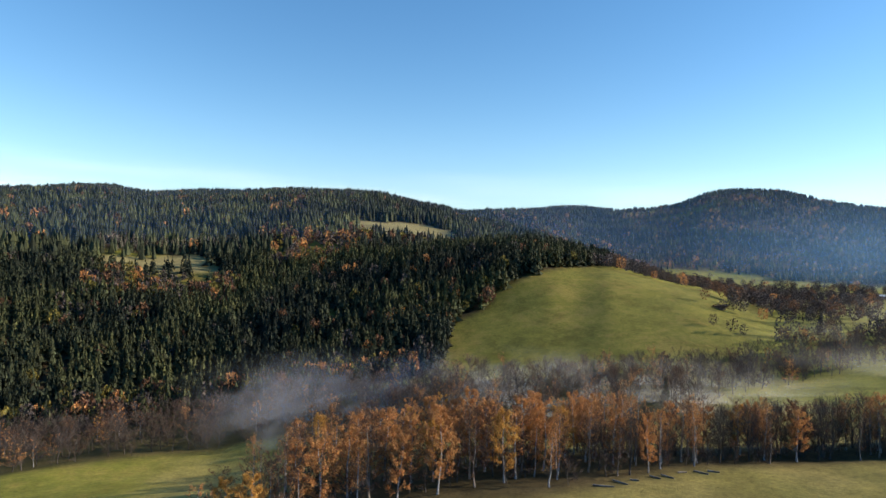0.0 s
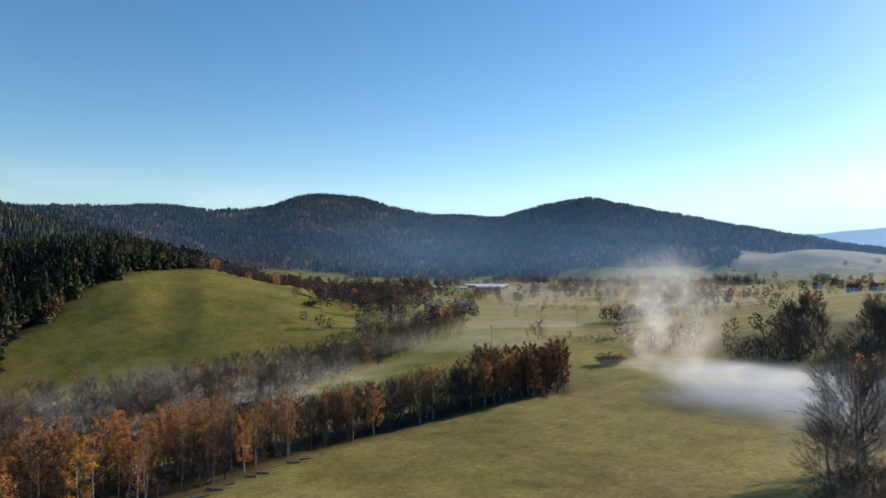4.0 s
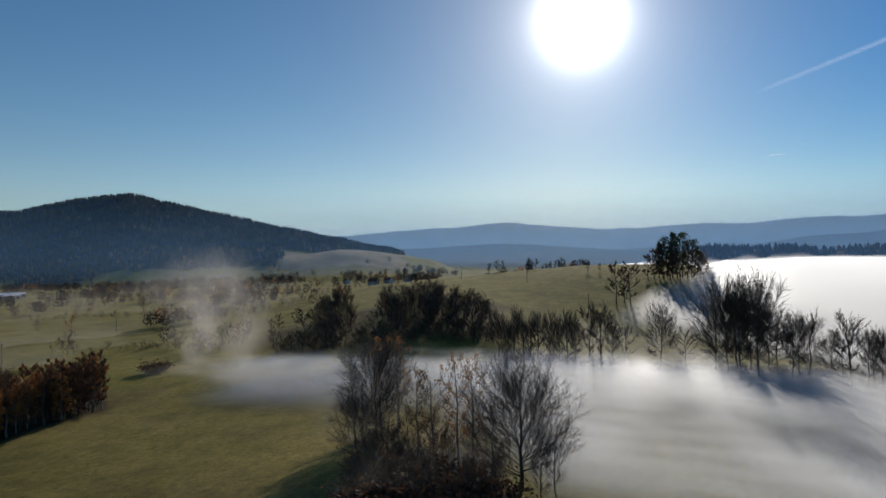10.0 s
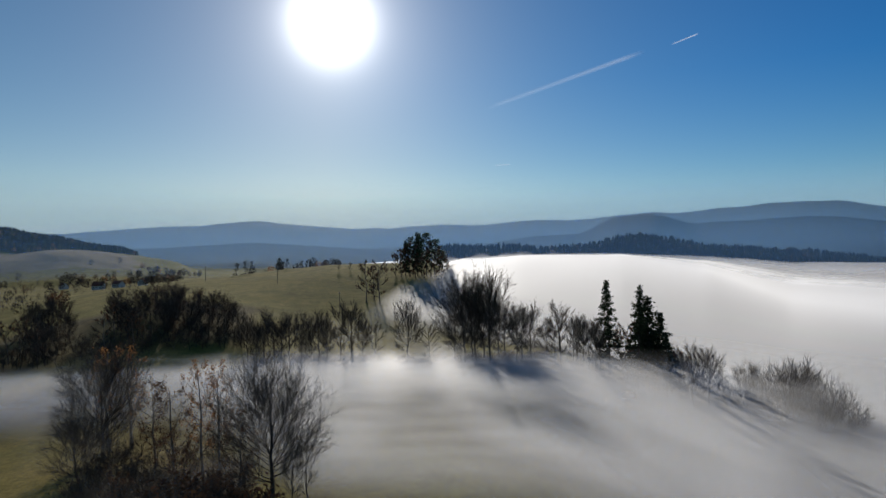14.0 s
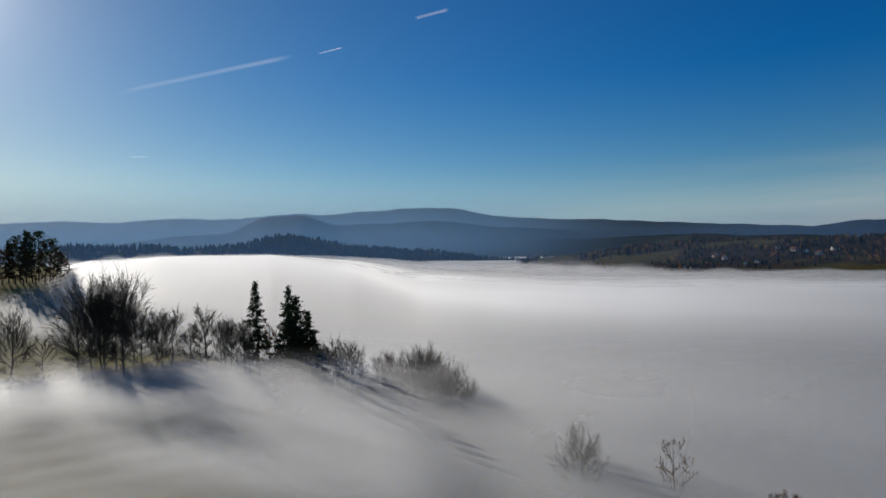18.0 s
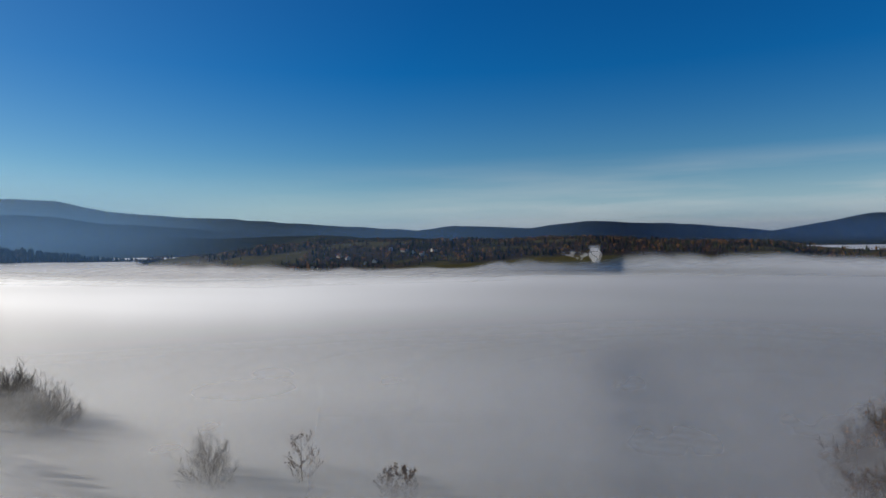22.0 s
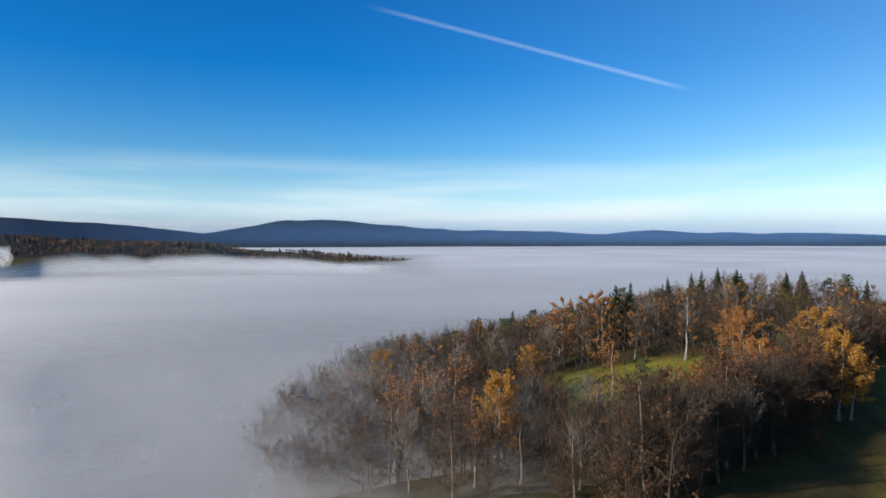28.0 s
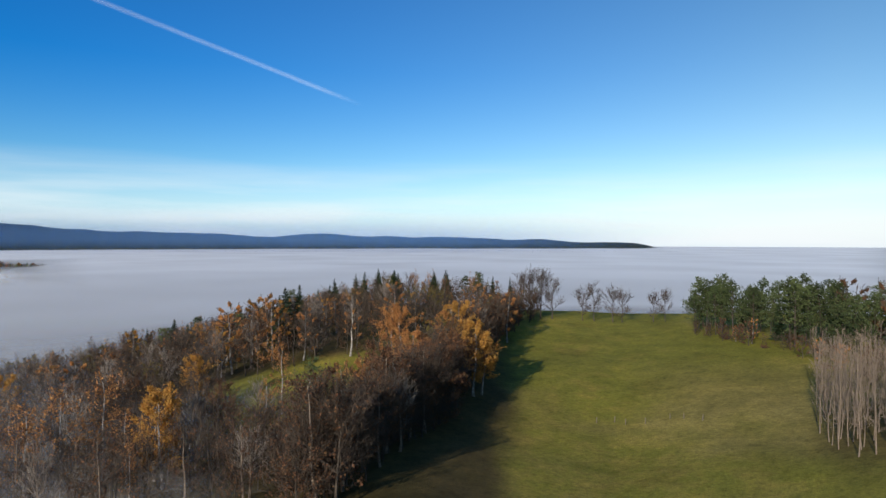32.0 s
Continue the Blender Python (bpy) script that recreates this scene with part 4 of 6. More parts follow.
# wooded stream in the valley
stream = between([-38, -14, -8, 0, 10, 22, 30, 39], [246, 244, 215, 205, 215, 235, 300, 380], [330, 320, 310, 300, 300, 330, 390, 440])
plant_band(700, -38, 38, stream, {"wood_grey": 6, "wood_brown": 8, "wood_rust": 2.5, "wood_orange": 1}, (9, 14), "thick leafless wood along the valley stream", 6, gap=2.2, joined="stream_wood")
plant_band(40, -37, 37, stream, {"thin": 2, "orange": 2, "spruce": 1, "gold": 0.5, "rust": 1}, (9, 13), "single trees in the stream wood", 61, gap=6)
plant_band(16, -12, 2, between([-12, 2], [165, 170], [200, 205]), {"gold": 3, "orange": 2, "rust": 1}, (10, 14), "trees along the valley stream", 7, gap=3)

# copse close by, half in the fog
NEAR = "leafless copse in the low fog"
for kind, a, r, h, w in (("bare_big", 82.4, 95, 20, 1.0), ("bare_big", 69.3, 128, 20.5, 0.95), ("thin", 71.4, 136, 20, 1.0), ("thin", 69.8, 138, 20, 1.0), ("bare", 67.8, 112, 12, 1.2), ("thin", 76.8, 107, 20, 0.8), ("thin", 78.2, 108, 19, 0.8),
                         ("brown_thin", 74.5, 103, 17, 1), ("brown_thin", 73.2, 120, 15, 1.0), ("brown_thin", 79.7, 95, 13, 1), ("bare_tall", 85.6, 88, 9.5, 0.9), ("bare_tall", 84.2, 87, 9, 0.9),
                         ("rust", 75.2, 100, 8, 1), ("bush", 74.6, 95, 5, 1.3), ("bush", 77.0, 93, 5, 1.3), ("bare", 72.4, 98, 8, 1.3), ("rust", 70.5, 96, 6, 1.1), ("rust", 78.3, 90, 6, 1), ("bare", 70.0, 105, 9, 1.3), ("bush", 80.6, 86, 5, 1.2), ("bush", 68.2, 86, 5, 1.4), ("bush", 74.1, 85, 5, 1.4), ("bush", 77.5, 85, 5, 1.4), ("bush", 71.0, 89, 5, 1.3)):
    plant(kind, a, r, h, NEAR, w)

# tree line on the knoll behind it
LINE = "tree line on the foggy knoll"
for kind, a, h, w in (("bare", 81.2, 13, 0.7), ("bare", 82.8, 16, 1), ("bare_tall", 84.2, 16, 1), ("bare", 85.2, 15, 0.7), ("bare", 86.7, 15, 1), ("bare_tall", 88.6, 18, 1), ("bare_tall", 89.6, 19, 1), ("bare_light", 91.7, 11, 0.8),
                      ("bare", 94.6, 18, 0.95), ("bare_light", 96.7, 11, 0.8), ("bare_big", 99.9, 25, 0.75), ("bare_big", 102.2, 25, 0.75), ("bare", 101, 22, 0.8), ("bare", 104.6, 16, 0.9), ("bare", 105.7, 16, 0.9), ("bare_light", 103.6, 14, 0.9),
                      ("bare_tall", 108.5, 20, 1), ("bare_tall", 109.6, 16, .8), ("bare_tall", 110.5, 16, .8), ("bare_tall", 111.5, 16, .8), ("brown_thin", 108, 12, .8), ("spruce_old", 112.8, 27, 1.0), ("spruce_old", 115.1, 28, 0.9), ("spruce_old", 116.1, 26, 1.4), ("spruce_old", 115.6, 22, 1.3), ("spruce_old", 116.8, 22, 1.6),
                      ("spruce_old", 117.5, 17, 1.4), ("brown_thin", 114.2, 17, .9), ("rust", 113.9, 12, .9), ("bare", 119.6, 17, 1.1), ("rust", 118.6, 13, .9), ("bare", 120.8, 16, 1.0)):
    plant(kind, a, 215 + planter.uniform(-5, 6), h * 1.22, LINE, w)
for a, h in ((80.6, 14), (82, 14), (83.5, 15), (86, 14), (87.4, 13), (90.6, 13), (98.9, 17), (100.6, 23), (101.6, 22), (103, 17), (105.1, 15), (107.3, 13), (110, 15), (111, 15), (112, 14), (117.9, 14), (116, 14), (119.2, 13)):
    plant("bare", a, 220 + planter.uniform(-3, 6), h * 1.12, LINE, 0.9)
for a in np.arange(82, 112, 3.1):
    plant("bush", float(a), 216 + planter.uniform(-4, 4), planter.uniform(2.5, 4), LINE, 1.2)
plant_band(60, 79, 122, between([79, 122], [211, 211], [222, 222]), {"wood_brown": 3, "wood_grey": 1}, (2.5, 5), "brown undergrowth below the tree line", 30, gap=1.5, joined="undergrowth")
plant_band(75, 66.5, 80.5, between([66.5, 72, 80.5], [84, 84, 84], [130, 132, 108]), {"wood_brown": 3, "wood_rust": 1}, (3, 7), "brown undergrowth in the leafless copse", 31, gap=1.5, joined="undergrowth")
DROWNED = "trees rising out of the fog"
for kind, a, r, h, w in (("bare_big", 123.9, 200, 20, 0.95), ("bare_big", 126.5, 198, 24.5, 1.1), ("bare_big", 129.8, 196, 21, 1.0), ("bare_big", 127.7, 206, 23, 1.0),
                         ("bare", 141.0, 132, 18, 0.9), ("brown_thin", 149.2, 128, 18, 0.8), ("rust", 158.4, 120, 13, 0.9), ("rust", 156.6, 122, 12, 0.7)):
    plant(kind, a, r, h, DROWNED, w)

# wooded slope and knoll towards the sun
plant_band(90, 60.5, 82, between([60.5, 82], [247, 240], [262, 254]), {"wood_grey": 2, "wood_brown": 5, "wood_rust": 1}, (5, 9), "dark leafless hedge along the foot of the sunny slope", 8, gap=1.8, joined="slope_hedge")
plant_band(24, 63.8, 67.2, between([63.8, 67.2], [262, 262], [335, 345]), {"wood_grey": 2, "wood_brown": 5}, (9, 13), "dark leafless copse on the sunny slope", 82, gap=3, joined="slope_copse")
plant_band(80, 70.2, 80, between([70.2, 73, 80], [262, 258, 250], [345, 345, 285]), {"wood_grey": 2, "wood_brown": 5, "wood_rust": 1}, (10, 14), "dark leafless copse on the sunny slope", 83, gap=3, joined="slope_copse")
plant_band(30, 62, 80, between([61, 66, 81], [250, 245, 240], [330, 340, 290]), {"bare": 4, "brown_thin": 1}, (11, 15), "trees of the slope copse", 81, gap=5, ok=lambda a, r: r < 262 or not 67.2 < a < 70.2)
plant_band(14, 54, 61, between([54, 61], [265, 265], [340, 330]), {"orange": 1, "bare_light": 3, "rust": 1}, (7, 11), "copse on the sunny slope", 9, gap=4)
for kind, a, r, h in (("brown_thin", 91.0, 375, 25), ("brown_thin", 92.2, 372, 26), ("brown_thin", 91.7, 380, 21), ("spruce_old", 94.6, 450, 26), ("rust", 95.0, 448, 24), ("pine", 95.3, 455, 28), ("spruce_old", 95.7, 452, 32), ("pine", 96.1, 450, 31), ("pine", 96.5, 452, 32), ("rust", 96.9, 448, 25), ("pine", 97.2, 450, 28), ("rust", 97.6, 449, 21), ("rust", 94.2, 447, 20), ("rust", 95.5, 444, 18), ("pine", 94.9, 453, 24), ("rust", 96.3, 444, 18), ("rust", 98.2, 450, 17), ("bare", 98.8, 450, 15), ("rust", 93.7, 450, 15), ("pine", 97.9, 454, 22), ("rim", 99, 452, 13), ("rim", 100.5, 470, 12),
                      ("rim", 79.8, 520, 10), ("rim", 80.5, 520, 11), ("rim", 81.1, 522, 10), ("rim", 83.4, 520, 10), ("rim", 84.0, 520, 9), ("rim", 85.3, 520, 6), ("rim", 88.6, 470, 8), ("rim", 89.6, 470, 7), ("rim", 90.6, 460, 8)):
    plant(kind, a, r, h, "trees on the grassy knoll")

# trees and hedges over the valley meadows
plant_band(70, 30, 66, between([30, 66], [360, 420], [900, 1150]), {"wood_grey": 6, "wood_orange": 1, "wood_brown": 4, "wood_rust": 1.5, "spruce": 0.3}, (8, 14), "trees scattered over the valley meadows", 10, gap=5,
           ok=lambda a, r: abs(math.sin(r * 0.017 + a * 0.12)) < 0.42 and not (36 < a < 43 and 780 < r < 960))
hedge, hr_ = [], random.Random(77)
for a0, r0, a1, r1, n in ((30, 430, 38, 540, 26), (43, 335, 58, 300, 30), (42, 560, 60, 480, 40), (38, 700, 56, 640, 44), (35, 985, 52, 930, 50), (52, 400, 64, 520, 34), (60, 620, 75, 560, 34), (46, 820, 62, 760, 36), (64, 900, 84, 820, 50)):
    for i in range(n):
        u = (i + hr_.uniform(0, 1)) / n
        if hr_.random() < 0.2:
            continue
        x, y = spot(a0 + (a1 - a0) * u, r0 + (r1 - r0) * u + hr_.uniform(-4, 4))
        h = hr_.choice((3, 4, 5, 7, 10)) * hr_.uniform(0.8, 1.2) / 14
        hedge.append((hr_.choice(KINDS["wood_grey"] + KINDS["wood_brown"]), x, y, ground_at(x, y) - 0.2, hr_.uniform(0, 6), h * 1.2, h))
join_trees("hedgerow", "leafless brown hedgerows between the valley fields", hedge)
for a, r, h in ((50.6, 240, 4.5), (51.2, 241, 4), (24.0, 470, 5)):
    plant("bush", a, r, h, "shrubs on the meadow", 1.5, label="dense dark shrub alone on the meadow")

for a, r, h in ((126.8, 1600, 27), (128.9, 1610, 30), (131.5, 1640, 14)):
    plant("spruce", a, r, h, "spruces rising out of the fog sea")
plant_band(20, -5, 1.5, between([-5, 1.5], [395, 400], [450, 470]), {"gold": 3, "orange": 1.5, "spruce": 1}, (10, 15), "larches at the forest's edge", 20, gap=4)
plant_band(12, 2.2, 5.0, between([2.2, 5], [455, 500], [480, 530]), {"orange": 3, "rust": 2}, (8, 11), "orange trees at the forest's edge", 21, gap=3)

plant_band(130, -29, -18, between([-29, -18], [676, 676], [690, 690]), {"sapling": 1}, (13, 18), "pale bare stems along the felled edge of the forest", 24, gap=1.2, joined="forest_edge_stems")

# autumn wood on the promontory
def wood_ok(a, r):
    return a < np.interp(r, [80, 90, 140, 296], [230, 232.5, 241.5, 249]) and not (220 < a < 234 and 138 < r < 188) and not (235 < a < 239 and 195 < r < 222)


NEARWOOD = between([193, 203, 210, 220, 232, 240, 246], [125, 105, 92, 86, 86, 90, 116], [170, 170, 165, 160, 150, 150, 165])
FARWOOD = between([193, 202, 210, 220, 232, 240, 246, 251], [140, 150, 150, 140, 140, 145, 155, 225], [175, 220, 280, 335, 345, 342, 332, 320])
plant_band(200, 194, 245, NEARWOOD, {"wood_brown": 7, "wood_grey": 3, "wood_rust": 1.2}, (8, 15), "brown leafless thicket on the promontory", 11, wood_ok, 2.2, "thicket")
plant_band(470, 194, 250.5, FARWOOD, {"wood_brown": 8, "wood_grey": 3, "wood_rust": 2.0, "wood_orange": 1.4, "wood_gold": 1.2}, (12, 18.5), "brown autumn wood on the promontory", 12, wood_ok, 3.2, "autumn_wood")
PROM = "trees standing out of the promontory wood"
plant_band(26, 205, 244, NEARWOOD, {"thin": 3, "bare_tall": 2, "brown_thin": 3, "rust": 2}, (11, 15), PROM, 16, wood_ok, 5)
plant_band(56, 205, 249, FARWOOD, {"thin": 3, "bare": 2, "orange": 3, "gold": 1.5}, (13, 18), PROM, 17, wood_ok, 6)
plant_band(34, 212, 247, between([212, 225, 247], [250, 270, 290], [290, 335, 330]), {"spruce": 3, "spruce_wide": 1, "pine": 1}, (16, 21), PROM, 18, wood_ok, 4)
plant_band(64, 227, 249, between([227, 232, 241, 249], [82, 86, 128, 260], [96, 104, 160, 315]), {"wood_brown": 5, "wood_rust": 3}, (12, 18), "brown trees at the edge of the promontory wood", 23, wood_ok, 2.5, "edge_wood")
plant_band(34, 228, 248.8, between([227, 232, 241, 249], [82, 86, 128, 260], [96, 104, 160, 315]), {"rust": 3, "brown_thin": 3, "bare": 2, "bare_tall": 1}, (13, 19), PROM, 22, wood_ok, 3)
plant_band(24, 236, 247, between([236, 239, 247], [112, 124, 165], [128, 150, 300]), {"brown_thin": 3, "rust": 3, "orange": 1}, (11, 14), PROM, 19, wood_ok, 4)
plant_band(30, 203, 246, FARWOOD, {"pale_bare": 1}, (14, 18), PROM, 25, wood_ok, 7)
plant_band(12, 206, 238, NEARWOOD, {"pale_bare": 1}, (12, 15), PROM, 26, wood_ok, 6)
for kind, a, r, h in (("thin", 226.2, 148, 16), ("bare_big", 236.3, 122, 15), ("bare_big", 238.6, 132, 17), ("bare", 240.6, 143, 17), ("bare_big", 234.0, 112, 14), ("bare", 232.2, 103, 13), ("bare", 242.6, 160, 17), ("gold", 215.8, 118, 17), ("gold", 243.4, 158, 20), ("gold", 242.4, 162, 18), ("gold", 244.2, 160, 16), ("orange", 238, 150, 17), ("orange", 239, 152, 16), ("gold", 216.4, 112, 17), ("thin", 231, 118, 17), ("thin", 209, 120, 19), ("thin", 206.5, 118, 18), ("thin", 212, 128, 19), ("orange", 236.5, 235, 18), ("gold", 224, 238, 20), ("orange", 246.5, 235, 19), ("orange", 221.5, 225, 21), ("orange", 225, 228, 21), ("spruce_wide", 226.6, 222, 22), ("spruce", 227.6, 225, 22), ("spruce_wide", 226.0, 226, 18), ("thin", 232.2, 190, 20), ("pine", 229, 140, 14),
                      ("gold", 242.3, 182, 20), ("gold", 241.3, 188, 18), ("orange", 240.3, 176, 17), ("orange", 236.9, 172, 18), ("orange", 236.1, 176, 17), ("orange", 225.4, 205, 20), ("gold", 225.9, 210, 19), ("orange", 222.0, 200, 19), ("gold", 219, 160, 15), ("orange", 233.5, 130, 15), ("orange", 234.3, 126, 13)):
    plant(kind, a, r, h, "autumn wood on the promontory", 1.1)
# far rim of the meadow
for a, h in ((247.6, 14), (248.6, 17), (249.5, 16), (250.5, 13), (253.2, 11), (254.2, 12), (255.8, 12), (256.6, 11), (259.2, 10), (260.2, 10)):
    plant("rim", a, 298, h * 1.5, "bare trees on the meadow's rim", 1.0, label="bare grey tree on the rim of the meadow")
plant_band(105, 262.5, 282, between([262.5, 268, 275, 282], [262, 235, 190, 175], [285, 275, 260, 250]), {"pine": 9, "rust": 0.5, "spruce": 0.5}, (11, 22), "pine wood at the meadow's edge", 13, gap=3)
plant_band(70, 262.5, 283, between([262.5, 268, 275, 283], [254, 227, 182, 160], [262, 235, 190, 172]), {"wood_brown": 3, "wood_rust": 2}, (4, 7), "brown thicket along the foot of the pine wood", 27, gap=1.5, joined="thicket")
plant_band(14, 263, 282, between([263, 275, 282], [250, 165, 150], [262, 178, 165]), {"rust": 3, "orange": 2, "bush": 3}, (6, 9), "pine wood at the meadow's edge", 14, gap=3)
plant_band(170, 271.5, 283, between([271.5, 274, 283], [128, 112, 104], [160, 150, 140]), {"sapling": 1}, (13, 18), "stand of slender saplings", 15, gap=1.2)


# ---- woods of countless trees ----
def lathe(profile, sides):
    """Ragged cone: rows of radius and height round an axis."""
    V, F = [], []
    for r, z in profile:
        V += [(r * math.cos(k * 2 * math.pi / sides), r * math.sin(k * 2 * math.pi / sides), z) for k in range(sides)]
    for i in range(len(profile) - 1):
        for k in range(sides):
            F.append((i * sides + k, i * sides + (k + 1) % sides, (i + 1) * sides + (k + 1) % sides, (i + 1) * sides + k))
    return np.array(V), np.array(F)


def scatter(name, template, pos, height, width, mat, label, category, seed, jitter=0.12):
    """Copies of a small shape joined into one mesh."""
    V, F = template
    rng = np.random.RandomState(seed)
    n = len(pos)
    a = rng.uniform(0, 6.28, n)
    c, s = np.cos(a)[:, None], np.sin(a)[:, None]
    X = V[None, :, 0] * c - V[None, :, 1] * s
    Y = V[None, :, 0] * s + V[None, :, 1] * c
    k = 1 + rng.normal(0, jitter, (n, len(V))) if len(V) < 100 else 1 + rng.normal(0, 0.03, (n, 1))
    P = np.stack([pos[:, None, 0] + X * width[:, None] * k, pos[:, None, 1] + Y * width[:, None] * k, pos[:, None, 2] + V[None, :, 2] * height[:, None] * (1 + 0.3 * (k - 1))], -1)
    FF = F[None] + (np.arange(n) * len(V))[:, None, None]
    return tagged(new(name, mesh_np(name, P.reshape(-1, 3), FF.reshape(-1, F.shape[1]), mat)), label, category, kind="stuff")


def strew(a0, a1, r0, r1, spacing, weight, seed):
    """Random places in a sector, thinned by weight(x, y)."""
    rng = np.random.RandomState(seed)
    n = int(radians(a1 - a0) * (r1 * r1 - r0 * r0) / 2 / spacing ** 2)
    a, r = np.radians(rng.uniform(a0, a1, n)), np.sqrt(rng.uniform(r0 * r0, r1 * r1, n))
    x, y = r * np.sin(a), r * np.cos(a)
    m = rng.rand(n) < weight(x, y)
    x, y = x[m], y[m]
    return np.stack([x, y, land(x, y) + EYE - 0.3], -1), rng


CONE_MID = lathe([(0.5, 0.05), (0.24, 0.45), (0.32, 0.47), (0.0, 1.0)], 5)
CONE_FAR = lathe([(0.5, 0.0), (0.32, 0.55), (0.0, 1.0)], 4)


def conifer_tuft(n, seed):
    """A conifer of small overlapping sprays round a cone."""
    rng = np.random.RandomState(seed)
    t = rng.uniform(0, 1, n) ** 1.25
    a = np.arange(n) * 2.4 + rng.uniform(-0.4, 0.4, n)
    r = 0.5 * (1 - t) ** 0.8 * rng.uniform(0.55, 1.0, n)
    p = np.stack([np.cos(a) * r, np.sin(a) * r, 0.10 + 0.88 * t], -1)
    out = np.stack([np.cos(a), np.sin(a), np.full(n, -0.30)], -1)
    side = np.stack([-np.sin(a), np.cos(a), rng.uniform(-0.2, 0.2, n)], -1)
    w = (0.26 * (1 - t) + 0.07)[:, None] * rng.uniform(0.7, 1.2, (n, 1))
    dn = np.array([0, 0, 0.055])
    V = np.stack([p - out * w * 0.5 + dn * 1.6, p - side * w * 0.7 - dn, p + out * w * [1, 1, 0.35], p + side * w * 0.7 - dn], 1)
    tip = np.array([[0.03, 0, 0.9], [-0.02, 0.03, 0.9], [0, 0, 1.0], [-0.02, -0.03, 0.9]])
    return np.concatenate([V.reshape(-1, 3), tip]), np.arange(4 * n + 4).reshape(-1, 4)


TUFT = conifer_tuft(44, 3)


def clump(n, seed, size=0.085):
    rng = np.random.RandomState(seed)
    p = rng.normal(size=(n, 3))
    p /= np.linalg.norm(p, axis=1, keepdims=True)
    p *= (rng.uniform(0.3, 1, (n, 1)) ** 0.4) * [0.42, 0.42, 0.40]
    p[:, 2] += 0.58
    return leaf_quads(p, size, rng)


def autumn(x, y):
    """Share of broadleaved trees in the woods."""
    az, r = bearing(x, y)
    a = smooth01((fbm(x, y, 130, 17) - 0.15) * 2.5) * 0.32 + 0.03
    a = np.where((az < 17) & (r < 350), 0.3, a)
    a = np.maximum(a, 0.75 * inside(az, r, -15, -8, 600, 715, 1))
    a = np.maximum(a, 0.6 * inside(az, r, -30, -18, 520, 580, 1))
    a = np.where((az > 5) & (r > 1150) & (r < 1450), 0.25 + 0.4 * smooth01(fbm(x, y, 160, 18) * 3), a)
    a = np.where((az > 137) & (r > 1000), 0.72, a)
    a = np.where((az > 16) & (az < 31) & (r > 1580) & (r < 1950), 0.25 + 0.6 * smooth01(fbm(x, y, 120, 20) * 3), a)
    return a


def sort_wood(tag, a0, a1, r0, r1, spacing, tall, cone, leafs, seed):
    pos, rng = strew(a0, a1, r0, r1, spacing, forest_cover, seed)
    n = len(pos)
    leafy = rng.rand(n) < autumn(pos[:, 0], pos[:, 1])
    h = tall * rng.uniform(0.65, 1.2, n) * (1 + 0.25 * fbm(pos[:, 0], pos[:, 1], 70, 19))
    scatter("spruce_forest", cone, pos[~leafy], h[~leafy], h[~leafy] * rng.uniform(0.34, 0.54, (~leafy).sum()), M_SPRUCE, "dense dark spruce forest covering the " + tag, "forest", seed)
    pick = rng.rand(n)
    for lo, hi, mat, kind in ((0, 0.34, M_GREYTWIG, "bare grey"), (0.34, 0.66, M_RUST, "rust-brown"), (0.66, 0.82, M_ORANGE, "orange"), (0.82, 1.0, M_LARCH, "yellow-green larch")):
        m = leafy & (pick >= lo) & (pick < hi)
        if m.sum():
            scatter("autumn_trees", clump(leafs, seed + int(hi * 100), 0.085 if leafs > 60 else 0.12), pos[m], h[m] * 0.85, h[m] * 0.6, mat, kind + " autumn trees among the spruces of the " + tag, "forest", seed + 1, 0.05)


sort_wood("near hillside", -37.5, 17, 190, 640, 4.7, 15, TUFT, 110, 101)
sort_wood("upper hillside", -37.5, 17, 640, 1530, 6.4, 16, CONE_MID, 50, 102)
sort_wood("distant twin hills", 4, 74, 1150, 2190, 8.6, 12.5, CONE_FAR, 26, 103)
sort_wood("foggy hills", 97, 138, 1250, 2100, 11, 16, CONE_FAR, 12, 104)
sort_wood("hills beyond the fog", 137, 210, 1150, 2450, 11, 11, CONE_FAR, 24, 105)


def grey_wood(x, y):
    az, r = bearing(x, y)
    w = inside(az, r, 14, 35, 540, 840, 2) * smooth01(fbm(x, y, 90, 23) + 0.65)
    w = np.maximum(w, 0.5 * inside(az, r, 17, 62, 900, 1180, 3) * smooth01(fbm(x, y, 80, 24) * 2))
    w = np.maximum(w, inside(az, r, 24, 38, 400, 560, 2) * smooth01(fbm(x, y, 60, 25) + 0.6))
    w = np.maximum(w, 0.6 * inside(az, r, 27, 64, 600, 1150, 3) * smooth01(fbm(x, y, 70, 27) * 2.2) * (1 - inside(az, r, 33, 43, 800, 980, 1)))
    w = np.maximum(w, 0.55 * inside(az, r, 50, 66, 330, 600, 2) * smooth01(fbm(x, y, 50, 28) * 2.2 - 0.2))
    return np.maximum(w, 0.35 * inside(az, r, 66, 92, 560, 1250, 3) * smooth01(fbm(x, y, 90, 26) * 2))


